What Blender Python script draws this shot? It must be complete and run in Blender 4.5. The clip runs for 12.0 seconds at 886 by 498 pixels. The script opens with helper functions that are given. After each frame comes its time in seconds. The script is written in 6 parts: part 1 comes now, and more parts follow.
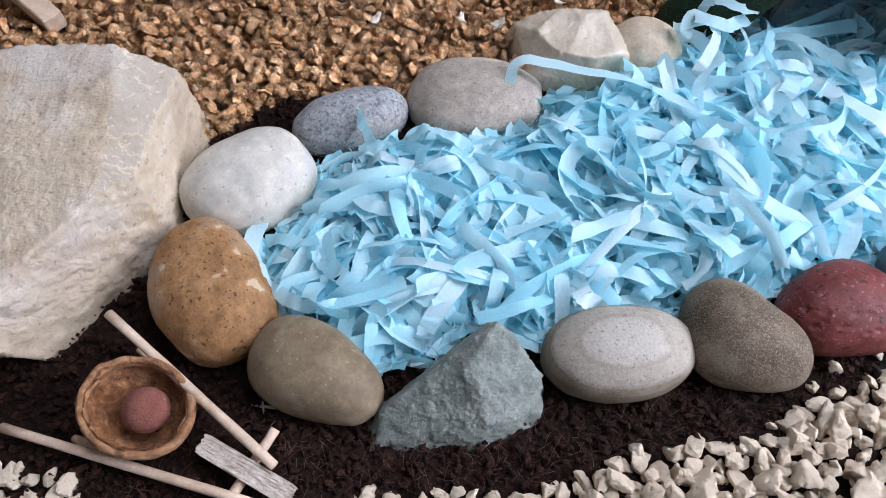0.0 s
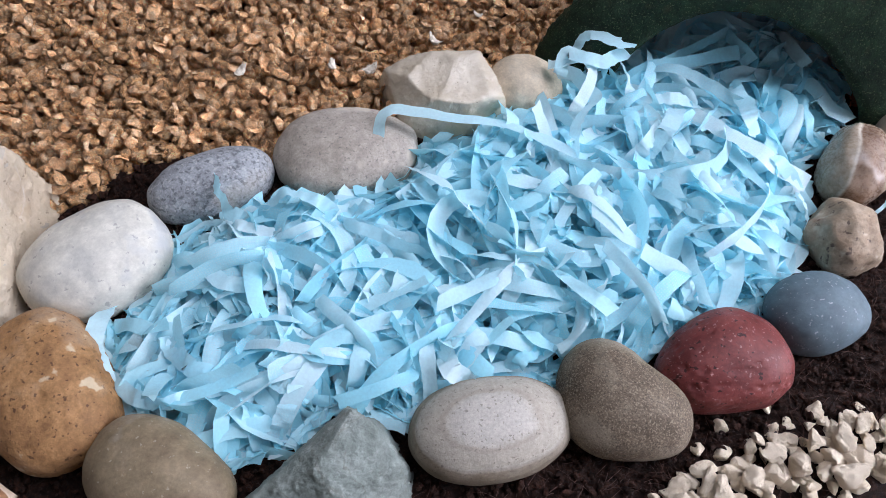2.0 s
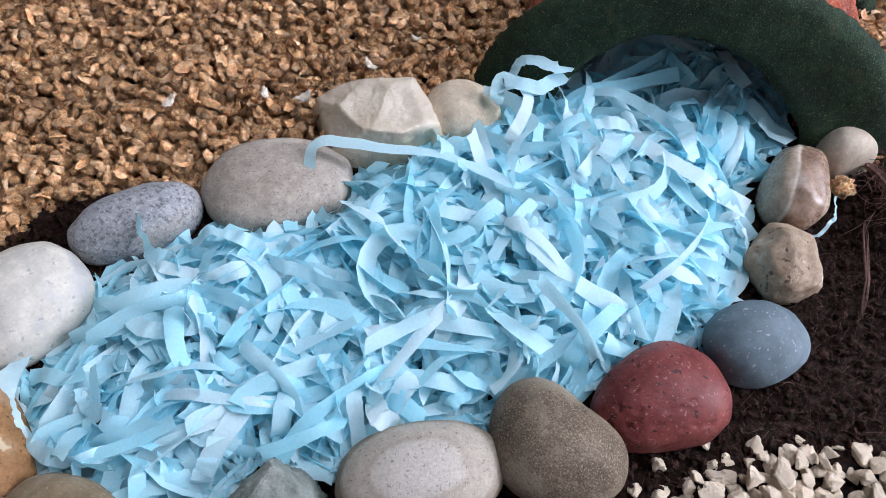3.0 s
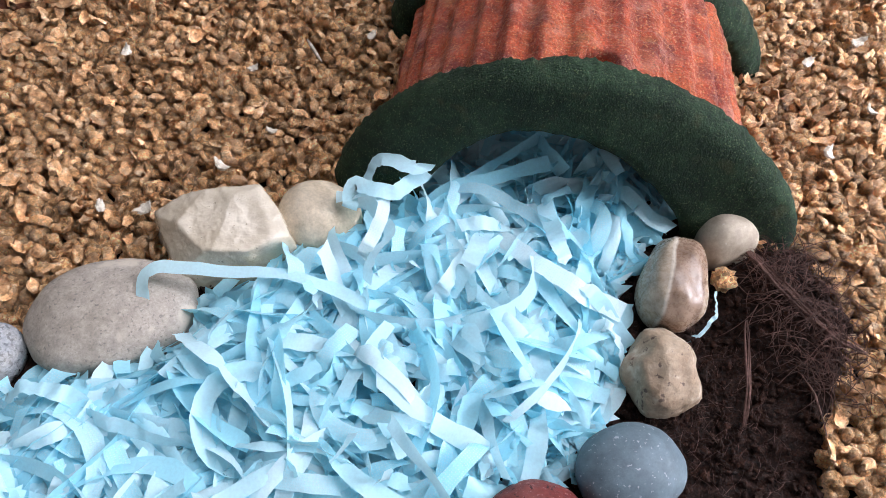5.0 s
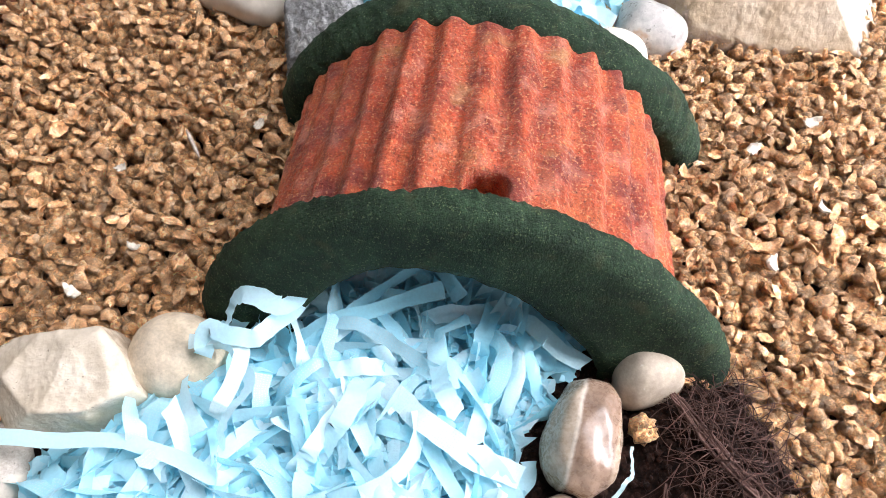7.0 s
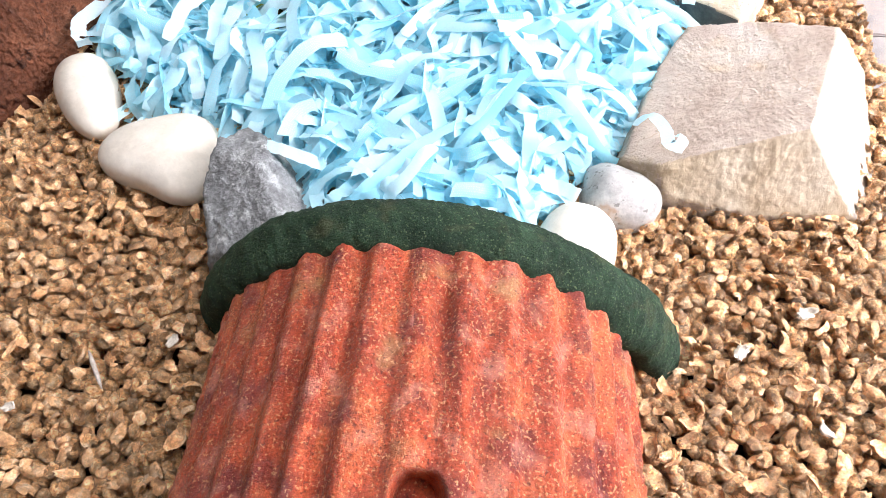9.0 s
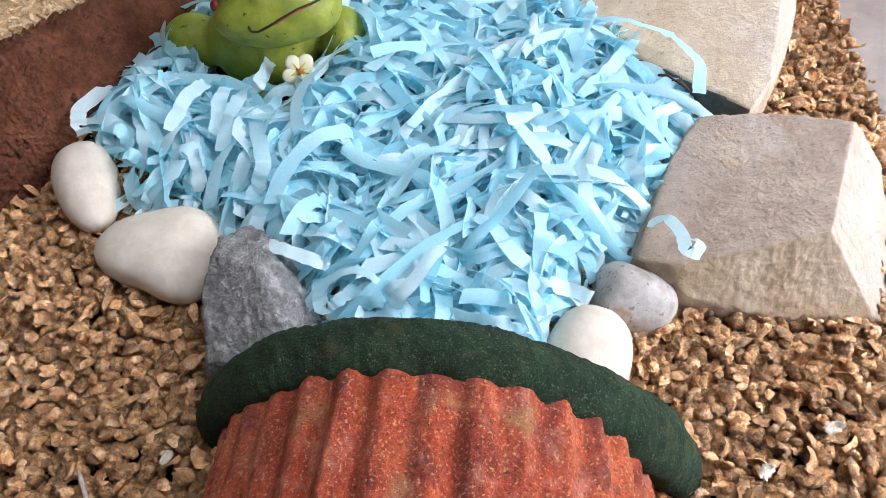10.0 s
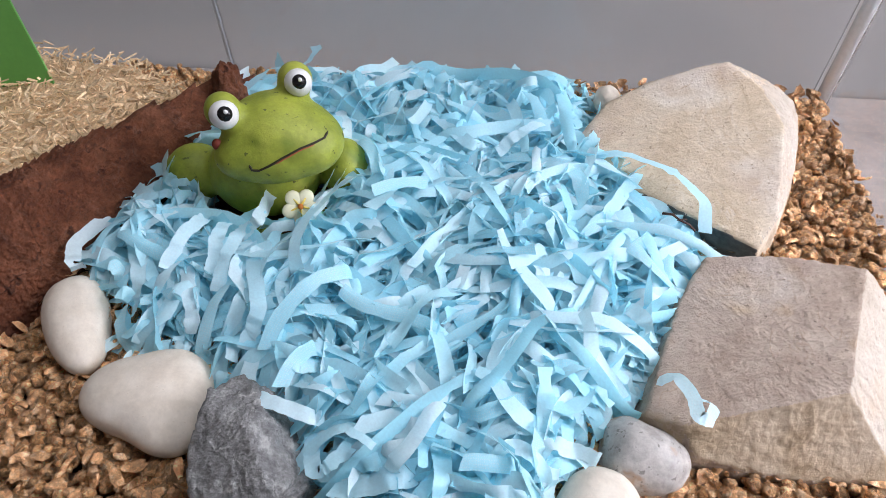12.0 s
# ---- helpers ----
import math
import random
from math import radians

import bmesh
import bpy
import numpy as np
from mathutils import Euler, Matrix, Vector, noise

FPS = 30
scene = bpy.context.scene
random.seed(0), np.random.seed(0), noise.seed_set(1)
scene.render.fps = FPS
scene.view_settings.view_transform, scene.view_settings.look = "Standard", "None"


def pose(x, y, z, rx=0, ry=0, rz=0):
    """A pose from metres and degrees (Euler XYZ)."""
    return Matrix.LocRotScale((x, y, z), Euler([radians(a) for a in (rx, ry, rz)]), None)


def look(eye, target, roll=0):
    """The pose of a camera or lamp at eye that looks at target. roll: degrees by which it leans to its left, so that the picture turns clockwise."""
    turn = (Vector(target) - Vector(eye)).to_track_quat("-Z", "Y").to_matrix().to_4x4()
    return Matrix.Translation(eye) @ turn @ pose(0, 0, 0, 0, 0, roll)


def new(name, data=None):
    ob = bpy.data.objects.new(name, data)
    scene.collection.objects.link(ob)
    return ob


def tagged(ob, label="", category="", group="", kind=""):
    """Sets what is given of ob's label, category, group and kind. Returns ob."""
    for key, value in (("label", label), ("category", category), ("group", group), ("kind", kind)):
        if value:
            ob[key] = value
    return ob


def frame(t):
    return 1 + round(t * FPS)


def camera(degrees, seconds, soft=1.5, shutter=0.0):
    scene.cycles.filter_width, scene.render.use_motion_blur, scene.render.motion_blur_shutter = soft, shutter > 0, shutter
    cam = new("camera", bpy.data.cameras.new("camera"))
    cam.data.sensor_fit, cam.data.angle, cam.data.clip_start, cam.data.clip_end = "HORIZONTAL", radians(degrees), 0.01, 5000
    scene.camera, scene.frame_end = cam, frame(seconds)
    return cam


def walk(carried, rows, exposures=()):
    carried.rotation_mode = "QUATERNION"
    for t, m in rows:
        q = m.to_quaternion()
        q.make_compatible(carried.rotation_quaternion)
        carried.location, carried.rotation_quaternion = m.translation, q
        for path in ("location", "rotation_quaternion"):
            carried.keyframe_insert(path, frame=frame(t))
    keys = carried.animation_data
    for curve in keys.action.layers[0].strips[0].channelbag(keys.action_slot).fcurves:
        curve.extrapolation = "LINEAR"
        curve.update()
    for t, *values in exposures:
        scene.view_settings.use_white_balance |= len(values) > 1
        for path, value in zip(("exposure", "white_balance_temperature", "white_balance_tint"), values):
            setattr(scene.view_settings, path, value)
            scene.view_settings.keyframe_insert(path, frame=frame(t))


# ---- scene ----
cam = camera(66.9, 12.0, soft=0.5)
METRES, EYE, TILT, LEAN, TURN = 0.34, 0.2114, -60.2, 0.0, 0.0
ROWS = [
    (0.0, 0.0, 0.0, 0.0, 0.0, 0.0, 0.0),
    (0.5, 0.0295, 0.0111, 0.016, -0.45, -0.18, 0.82),
    (1.0, 0.058, 0.0218, 0.0356, -0.95, -0.16, 1.77),
    (1.5, 0.0872, 0.031, 0.0528, -1.5, -0.06, 2.9),
    (2.0, 0.1161, 0.0436, 0.063, -2.03, 0.15, 3.72),
    (2.5, 0.146, 0.0523, 0.0802, -2.74, 0.08, 4.51),
    (3.0, 0.1725, 0.062, 0.0933, -3.36, 0.22, 5.08),
    (5.0, 0.3048, 0.1124, 0.2029, -6.16, -0.23, 8.5),
    (5.5, 0.342, 0.1272, 0.2272, -5.97, -0.3, 8.56),
    (6.0, 0.385, 0.1491, 0.2653, -5.59, -0.32, 8.66),
    (6.5, 0.4195, 0.1741, 0.2939, -5.74, -0.58, 8.82),
    (7.0, 0.4541, 0.1974, 0.3243, -5.84, -0.99, 9.31),
    (9.0, 0.5532, 0.2887, 0.5177, -6.19, 0.38, 11.36),
    (9.5, 0.5545, 0.3007, 0.5594, -6.16, 1.62, 11.3),
    (10.0, 0.561, 0.3122, 0.5907, -6.27, 3.31, 11.29),
    (10.5, 0.5735, 0.3232, 0.6238, -6.38, 4.94, 11.38),
    (11.0, 0.5788, 0.3288, 0.6511, -6.52, 6.87, 11.21),
    (11.5, 0.5795, 0.3269, 0.6694, -6.29, 8.49, 11.08),
    (12.0, 0.5814, 0.325, 0.6729, -6.07, 9.47, 10.76),
]
EXPOSURES = [(0.0, -0.91, 5850, 18), (3.0, -1.0, 5900, 18), (5.5, -0.71, 6250, 17), (7.0, -0.34, 6400, 17), (9.0, -0.18, 6300, 17), (9.5, -0.56, 6250, 17), (10.0, -0.94, 6220, 17), (10.5, -0.99, 6250, 18), (12.0, -1.13, 6250, 19)]
walk(cam, [(t, pose(0, 0, EYE, TILT, LEAN, TURN) @ pose(METRES * x, METRES * y, METRES * z, 90 + pitch, roll, yaw)) for t, x, y, z, yaw, pitch, roll in ROWS],
     EXPOSURES)

# ---- light: back and side window lamps, an added fill, a dimmed unseen room ----
scene.view_settings.exposure = 0.0
world = bpy.data.worlds.new("world")
scene.world = world
world.use_nodes = True
wn = world.node_tree.nodes
sky = wn.new("ShaderNodeTexSky")
sky.sky_type, sky.sun_disc = "NISHITA", False
sky.sun_elevation, sky.sun_rotation = radians(40), radians(90)
world.node_tree.links.new(sky.outputs[0], wn["Background"].inputs[0])
wn["Background"].inputs[1].default_value = 0.08

ROOM = pose(0.469, 0.506, 0, 0, 0, -17)      # the tray's back right corner, x along its back wall
FLOOR_Z = -0.045


def area_lamp(name, u, v, z, tu, tv, tz, sx, sy, watts, colour):
    data = bpy.data.lights.new(name, "AREA")
    data.shape, data.size, data.size_y, data.energy, data.color = "RECTANGLE", sx, sy, watts, colour
    ob = new(name, data)
    ob.matrix_world = ROOM @ look((u, v, z), (tu, tv, tz))
    return ob


WINDOW_WATTS, SIDE_WATTS, FILL_WATTS = 40.0, 60.0, 0.8
area_lamp("window_light", 0.25, 0.00, 1.42, -0.10, -0.60, 0.80, 1.3, 0.8, WINDOW_WATTS, (0.95, 0.98, 1.0))
area_lamp("side_window_light", 1.33, -0.22, 0.95, -0.3, -0.40, 0.40, 0.75, 0.75, SIDE_WATTS, (0.96, 0.98, 1.0))
# Weak fill added from behind; no door or lamp stands there.
area_lamp("fill_light", -0.6, -2.35, 1.2, -0.6, 0.0, 0.8, 1.5, 1.8, FILL_WATTS, (0.96, 0.98, 1.0))

# ---- materials ----


def mat(name, cols, scale=120.0, rough=0.7, bump=0.3, bscale=600.0, specks=(), fine=0.35, island=0.0, spec=0.4, bands=None, distort=0.15, depth=0.001, sheen=0.0, mottle=0.16, lumpy=1.0, stretch=None, flake=None, veins=()):
    """A procedural surface: cloudy colour, fine grain, specks, bands along an axis, and relief."""
    m = bpy.data.materials.new(name)
    m.use_nodes = True
    nt = m.node_tree
    nd, ln = nt.nodes, nt.links
    bsdf = nd["Principled BSDF"]
    tc = nd.new("ShaderNodeTexCoord")
    co = tc.outputs["Object"]
    plain_co = co
    if stretch:
        vm = nd.new("ShaderNodeVectorMath")
        vm.operation = "MULTIPLY"
        vm.inputs[1].default_value = stretch
        ln.new(co, vm.inputs[0])
        co = vm.outputs[0]
    if flake:  # every loose piece has its own grain direction
        isle = nd.new("ShaderNodeNewGeometry")
        turn = nd.new("ShaderNodeVectorMath")
        turn.operation = "SCALE"
        turn.inputs[0].default_value = (37.0, 91.0, 53.0)
        ln.new(isle.outputs["Random Per Island"], turn.inputs["Scale"])
        spin = nd.new("ShaderNodeVectorRotate")
        spin.rotation_type = "EULER_XYZ"
        ln.new(co, spin.inputs["Vector"])
        ln.new(turn.outputs[0], spin.inputs["Rotation"])
        co = spin.outputs[0]
        plain_co = co
    n1 = nd.new("ShaderNodeTexNoise")
    n1.inputs["Scale"].default_value, n1.inputs["Detail"].default_value, n1.inputs["Roughness"].default_value = scale, 6, 0.62
    n1.inputs["Distortion"].default_value = distort
    ln.new(co, n1.inputs["Vector"])
    ramp = nd.new("ShaderNodeValToRGB")
    el = ramp.color_ramp.elements
    while len(el) < len(cols):
        el.new(0.5)
    for i, c in enumerate(cols):
        el[i].position = 0.28 + 0.44 * i / max(1, len(cols) - 1)
        el[i].color = (*c, 1)
    ln.new(n1.outputs["Fac"], ramp.inputs[0])
    out = ramp.outputs[0]

    def mix(a, b, fac, blend="MIX"):
        x = nd.new("ShaderNodeMix")
        x.data_type, x.blend_type = "RGBA", blend
        for sock, val in ((x.inputs[0], fac), (x.inputs[6], a), (x.inputs[7], b)):
            if hasattr(val, "is_output"):
                ln.new(val, sock)
            elif isinstance(val, tuple):
                sock.default_value = (*val, 1)
            else:
                sock.default_value = val
        return x.outputs[2]

    def step(val, lo, hi):
        r = nd.new("ShaderNodeMapRange")
        r.inputs[1].default_value, r.inputs[2].default_value = lo, hi
        ln.new(val, r.inputs[0])
        return r.outputs[0]

    if bands:
        axis, stops, wob = bands
        sep = nd.new("ShaderNodeSeparateXYZ")
        ln.new(co, sep.inputs[0])
        add = nd.new("ShaderNodeMath")
        add.operation = "MULTIPLY_ADD"
        ln.new(n1.outputs["Fac"], add.inputs[0])
        add.inputs[1].default_value = wob
        ln.new(sep.outputs[axis], add.inputs[2])
        for lo, hi, c, f in stops:
            a = step(add.outputs[0], lo, lo + 0.0008)
            b = step(add.outputs[0], hi + 0.0008, hi)
            mm = nd.new("ShaderNodeMath")
            mm.operation = "MULTIPLY"
            ln.new(a, mm.inputs[0])
            ln.new(b, mm.inputs[1])
            k = nd.new("ShaderNodeMath")
            k.operation = "MULTIPLY"
            ln.new(mm.outputs[0], k.inputs[0])
            k.inputs[1].default_value = f
            out = mix(out, c, k.outputs[0])
    n2 = nd.new("ShaderNodeTexNoise")
    n2.inputs["Scale"].default_value, n2.inputs["Detail"].default_value, n2.inputs["Roughness"].default_value = bscale, 5, 0.7
    ln.new(plain_co, n2.inputs["Vector"])
    if fine:
        g = nd.new("ShaderNodeMapRange")
        g.inputs[1].default_value, g.inputs[2].default_value = 0.25, 0.75
        g.inputs[3].default_value, g.inputs[4].default_value = 1 - fine, 1 + fine
        ln.new(n2.outputs["Fac"], g.inputs[0])
        out = mix(out, g.outputs[0], 1.0, "MULTIPLY")
    n3 = nd.new("ShaderNodeTexNoise")
    n3.inputs["Scale"].default_value, n3.inputs["Detail"].default_value, n3.inputs["Roughness"].default_value = math.sqrt(scale * bscale), 7, 0.68
    ln.new(co, n3.inputs["Vector"])
    if mottle:
        g = nd.new("ShaderNodeMapRange")
        g.inputs[1].default_value, g.inputs[2].default_value = 0.3, 0.7
        g.inputs[3].default_value, g.inputs[4].default_value = 1 - mottle, 1 + mottle
        ln.new(n3.outputs["Fac"], g.inputs[0])
        out = mix(out, g.outputs[0], 1.0, "MULTIPLY")
    extra = None
    if flake:  # torn fibrous scales
        fs, fa = flake
        warp = nd.new("ShaderNodeVectorMath")
        warp.operation = "MULTIPLY_ADD"
        ln.new(n3.outputs["Color"], warp.inputs[0])
        warp.inputs[1].default_value = (0.0035, 0.0035, 0.0035)
        thin = nd.new("ShaderNodeVectorMath")
        thin.operation = "MULTIPLY"
        thin.inputs[1].default_value = (1.0, 0.38, 0.8)
        ln.new(co, thin.inputs[0])
        ln.new(thin.outputs[0], warp.inputs[2])
        vo = nd.new("ShaderNodeTexVoronoi")
        vo.inputs["Scale"].default_value = fs
        ln.new(warp.outputs[0], vo.inputs["Vector"])
        g = nd.new("ShaderNodeSeparateColor")
        ln.new(vo.outputs["Color"], g.inputs[0])
        k = nd.new("ShaderNodeMapRange")
        k.inputs[3].default_value, k.inputs[4].default_value = 1 - fa, 1 + fa
        ln.new(g.outputs[0], k.inputs[0])
        out = mix(out, k.outputs[0], 1.0, "MULTIPLY")
        extra = nd.new("ShaderNodeMath")
        extra.operation = "MULTIPLY_ADD"
        ln.new(vo.outputs["Distance"], extra.inputs[0])
        extra.inputs[1].default_value = -1.1
        ln.new(g.outputs[1], extra.inputs[2])
    for c, sc, lo, hi, f in specks:
        n = nd.new("ShaderNodeTexNoise")
        n.inputs["Scale"].default_value, n.inputs["Detail"].default_value = sc, 3
        ln.new(plain_co, n.inputs["Vector"])
        k = nd.new("ShaderNodeMath")
        k.operation = "MULTIPLY"
        ln.new(step(n.outputs["Fac"], lo, hi), k.inputs[0])
        k.inputs[1].default_value = f
        out = mix(out, c, k.outputs[0])
    for c, sc, wide, f in veins:
        n = nd.new("ShaderNodeTexNoise")
        n.inputs["Scale"].default_value, n.inputs["Detail"].default_value, n.inputs["Distortion"].default_value = sc, 5, 0.6
        ln.new(co, n.inputs["Vector"])
        d = nd.new("ShaderNodeMath")
        d.operation = "SUBTRACT"
        ln.new(n.outputs["Fac"], d.inputs[0])
        d.inputs[1].default_value = 0.5
        a = nd.new("ShaderNodeMath")
        a.operation = "ABSOLUTE"
        ln.new(d.outputs[0], a.inputs[0])
        gate = nd.new("ShaderNodeMath")
        gate.operation = "MULTIPLY"
        ln.new(step(a.outputs[0], wide, 0.0), gate.inputs[0])
        ln.new(step(n3.outputs["Fac"], 0.42, 0.62), gate.inputs[1])
        k = nd.new("ShaderNodeMath")
        k.operation = "MULTIPLY"
        ln.new(gate.outputs[0], k.inputs[0])
        k.inputs[1].default_value = f
        out = mix(out, c, k.outputs[0])
    if island:
        geo = nd.new("ShaderNodeNewGeometry")
        g = nd.new("ShaderNodeMapRange")
        g.inputs[3].default_value, g.inputs[4].default_value = 1 - island, 1 + island
        ln.new(geo.outputs["Random Per Island"], g.inputs[0])
        out = mix(out, g.outputs[0], 1.0, "MULTIPLY")
    ln.new(out, bsdf.inputs["Base Color"])
    bsdf.inputs["Roughness"].default_value = rough
    bsdf.inputs["Specular IOR Level"].default_value = spec
    if sheen:
        bsdf.inputs["Sheen Weight"].default_value = sheen
    rr = nd.new("ShaderNodeMapRange")
    rr.inputs[3].default_value, rr.inputs[4].default_value = max(0.05, rough - 0.15), min(1, rough + 0.15)
    ln.new(n2.outputs["Fac"], rr.inputs[0])
    ln.new(rr.outputs[0], bsdf.inputs["Roughness"])
    if bump:
        b = nd.new("ShaderNodeBump")
        b.inputs["Strength"].default_value, b.inputs["Distance"].default_value = bump, depth
        hs = nd.new("ShaderNodeMath")
        hs.operation = "MULTIPLY_ADD"
        ln.new(n3.outputs["Fac"], hs.inputs[0])
        hs.inputs[1].default_value = lumpy
        ln.new(n2.outputs["Fac"], hs.inputs[2])
        top = hs
        if extra:
            top = nd.new("ShaderNodeMath")
            top.operation = "ADD"
            ln.new(hs.outputs[0], top.inputs[0])
            ln.new(extra.outputs[0], top.inputs[1])
        ln.new(top.outputs[0], b.inputs["Height"])
        ln.new(b.outputs[0], bsdf.inputs["Normal"])
    return m


def paper_material(name, shades):
    m = bpy.data.materials.new(name)
    m.use_nodes = True
    nt = m.node_tree
    nd, ln = nt.nodes, nt.links
    bsdf = nd["Principled BSDF"]
    geo = nd.new("ShaderNodeNewGeometry")
    ramp = nd.new("ShaderNodeValToRGB")
    el = ramp.color_ramp.elements
    while len(el) < 4:
        el.new(0.5)
    for e, p, c in zip(el, (0.0, 0.32, 0.65, 1.0), shades):
        e.position, e.color = p, (*c, 1)
    info = nd.new("ShaderNodeObjectInfo")
    both = nd.new("ShaderNodeMath")
    both.operation = "ADD"
    ln.new(geo.outputs["Random Per Island"], both.inputs[0])
    ln.new(info.outputs["Random"], both.inputs[1])
    shade = nd.new("ShaderNodeMath")
    shade.operation = "FRACT"
    ln.new(both.outputs[0], shade.inputs[0])
    ln.new(shade.outputs[0], ramp.inputs[0])
    uv = nd.new("ShaderNodeUVMap")
    # crepe: fine ripples across the strip, and pressed dots on some of the strips
    noise_t = nd.new("ShaderNodeTexNoise")
    noise_t.inputs["Scale"].default_value, noise_t.inputs["Detail"].default_value = 0.9, 5
    ln.new(uv.outputs[0], noise_t.inputs["Vector"])
    vor = nd.new("ShaderNodeTexVoronoi")
    vor.inputs["Scale"].default_value, vor.inputs["Randomness"].default_value = 1.15, 0.3
    ln.new(uv.outputs[0], vor.inputs["Vector"])
    dot = nd.new("ShaderNodeMapRange")
    dot.inputs[1].default_value, dot.inputs[2].default_value = 0.36, 0.22
    ln.new(vor.outputs["Distance"], dot.inputs[0])
    pick = nd.new("ShaderNodeMath")
    pick.operation = "MULTIPLY"
    frac = nd.new("ShaderNodeMath")
    frac.operation = "MULTIPLY"
    frac.inputs[1].default_value = 7.31
    ln.new(shade.outputs[0], frac.inputs[0])
    fr = nd.new("ShaderNodeMath")
    fr.operation = "FRACT"
    ln.new(frac.outputs[0], fr.inputs[0])
    gt = nd.new("ShaderNodeMath")
    gt.operation = "GREATER_THAN"
    gt.inputs[1].default_value = 0.68
    ln.new(fr.outputs[0], gt.inputs[0])
    ln.new(dot.outputs[0], pick.inputs[0])
    ln.new(gt.outputs[0], pick.inputs[1])
    tint = nd.new("ShaderNodeMix")
    tint.data_type = "RGBA"
    ln.new(ramp.outputs[0], tint.inputs[6])
    tint.inputs[7].default_value = (0.74, 0.9, 0.95, 1)
    half = nd.new("ShaderNodeMath")
    half.operation = "MULTIPLY"
    half.inputs[1].default_value = 0.6
    ln.new(pick.outputs[0], half.inputs[0])
    ln.new(half.outputs[0], tint.inputs[0])
    var = nd.new("ShaderNodeMapRange")
    var.inputs[1].default_value, var.inputs[2].default_value, var.inputs[3].default_value, var.inputs[4].default_value = 0.3, 0.7, 0.95, 1.04
    ln.new(noise_t.outputs["Fac"], var.inputs[0])
    mul = nd.new("ShaderNodeMix")
    mul.data_type, mul.blend_type = "RGBA", "MULTIPLY"
    mul.inputs[0].default_value = 1
    ln.new(tint.outputs[2], mul.inputs[6])
    ln.new(var.outputs[0], mul.inputs[7])
    ln.new(mul.outputs[2], bsdf.inputs["Base Color"])
    bsdf.inputs["Roughness"].default_value = 0.40
    bsdf.inputs["Specular IOR Level"].default_value = 0.6
    bsdf.inputs["Sheen Weight"].default_value = 0.2
    add = nd.new("ShaderNodeMath")
    add.operation = "ADD"
    ln.new(noise_t.outputs["Fac"], add.inputs[0])
    ln.new(pick.outputs[0], add.inputs[1])
    b = nd.new("ShaderNodeBump")
    b.inputs["Strength"].default_value, b.inputs["Distance"].default_value = 0.22, 0.0004
    ln.new(add.outputs[0], b.inputs["Height"])
    ln.new(b.outputs[0], bsdf.inputs["Normal"])
    tr = nd.new("ShaderNodeBsdfTranslucent")
    dye = nd.new("ShaderNodeMix")  # light that passes through is dyed more
    dye.data_type, dye.blend_type = "RGBA", "MULTIPLY"
    dye.inputs[0].default_value = 1
    dye.inputs[7].default_value = (0.86, 0.99, 1.0, 1)
    ln.new(mul.outputs[2], dye.inputs[6])
    ln.new(dye.outputs[2], tr.inputs["Color"])
    ms = nd.new("ShaderNodeMixShader")
    ms.inputs[0].default_value = 0.42
    ln.new(bsdf.outputs[0], ms.inputs[1])
    ln.new(tr.outputs[0], ms.inputs[2])
    ln.new(ms.outputs[0], nd["Material Output"].inputs["Surface"])
    return m


def plain(name, colour, rough=0.6, spec=0.4):
    return mat(name, [tuple(c * 0.92 for c in colour), colour], 60, rough, 0.08, 500, fine=0.05, spec=spec, mottle=0.04)


PAPER = paper_material("blue_crepe_paper", ((0.45, 0.855, 0.975), (0.53, 0.885, 0.98), (0.63, 0.912, 0.985), (0.80, 0.95, 0.99)))
# Paler copy for the uppermost strips, whose stronger light is put into the colour.
LIT_PAPER = paper_material("lit_crepe_paper", ((0.59, 0.89, 0.98), (0.67, 0.915, 0.985), (0.74, 0.935, 0.988), (0.83, 0.96, 0.99)))
PELLET = mat("straw_pellet", [(0.43, 0.182, 0.064), (0.74, 0.405, 0.172), (0.95, 0.70, 0.43)], 420, 0.40, 1.0, 1500, fine=0.40, island=0.30, spec=0.7, depth=0.0013, mottle=0.36, lumpy=0.9, flake=(520, 0.50))
# Same straw, coloured darker so the gaps above it look deeply shaded.
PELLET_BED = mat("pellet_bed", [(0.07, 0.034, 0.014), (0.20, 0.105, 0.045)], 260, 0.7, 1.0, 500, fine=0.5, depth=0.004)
SOIL = mat("potting_soil", [(0.007, 0.0026, 0.0017), (0.026, 0.0098, 0.0060), (0.075, 0.031, 0.018)], 420, 0.75, 1.0, 1500, fine=0.6, spec=0.22, depth=0.003,
           specks=[((0.12, 0.07, 0.04), 1100, 0.68, 0.74, 0.6)])
CRUMB = mat("soil_crumb", [(0.010, 0.0036, 0.0021), (0.056, 0.021, 0.0120)], 500, 0.7, 0.9, 2000, fine=0.5, island=0.45, spec=0.22)
FIBRE = mat("coir_fibre", [(0.05, 0.022, 0.017), (0.19, 0.10, 0.078)], 300, 0.8, 0.2, 900, island=0.5)
GRAVEL = mat("limestone_chip", [(0.82, 0.63, 0.44), (0.92, 0.77, 0.59), (0.95, 0.87, 0.74)], 90, 0.85, 0.8, 900, fine=0.08, spec=0.2, depth=0.0006, mottle=0.08, specks=[((0.50, 0.37, 0.29), 620, 0.65, 0.71, 0.45), ((0.84, 0.62, 0.46), 70, 0.6, 0.7, 0.45)])
SHAVING = mat("wood_shaving", [(0.60, 0.41, 0.22), (0.86, 0.66, 0.42)], 200, 0.7, 0.3, 900, island=0.3)
PINE = mat("pale_wood", [(0.50, 0.36, 0.25), (0.62, 0.47, 0.35), (0.68, 0.55, 0.43)], 90, 0.6, 0.3, 900, fine=0.12)
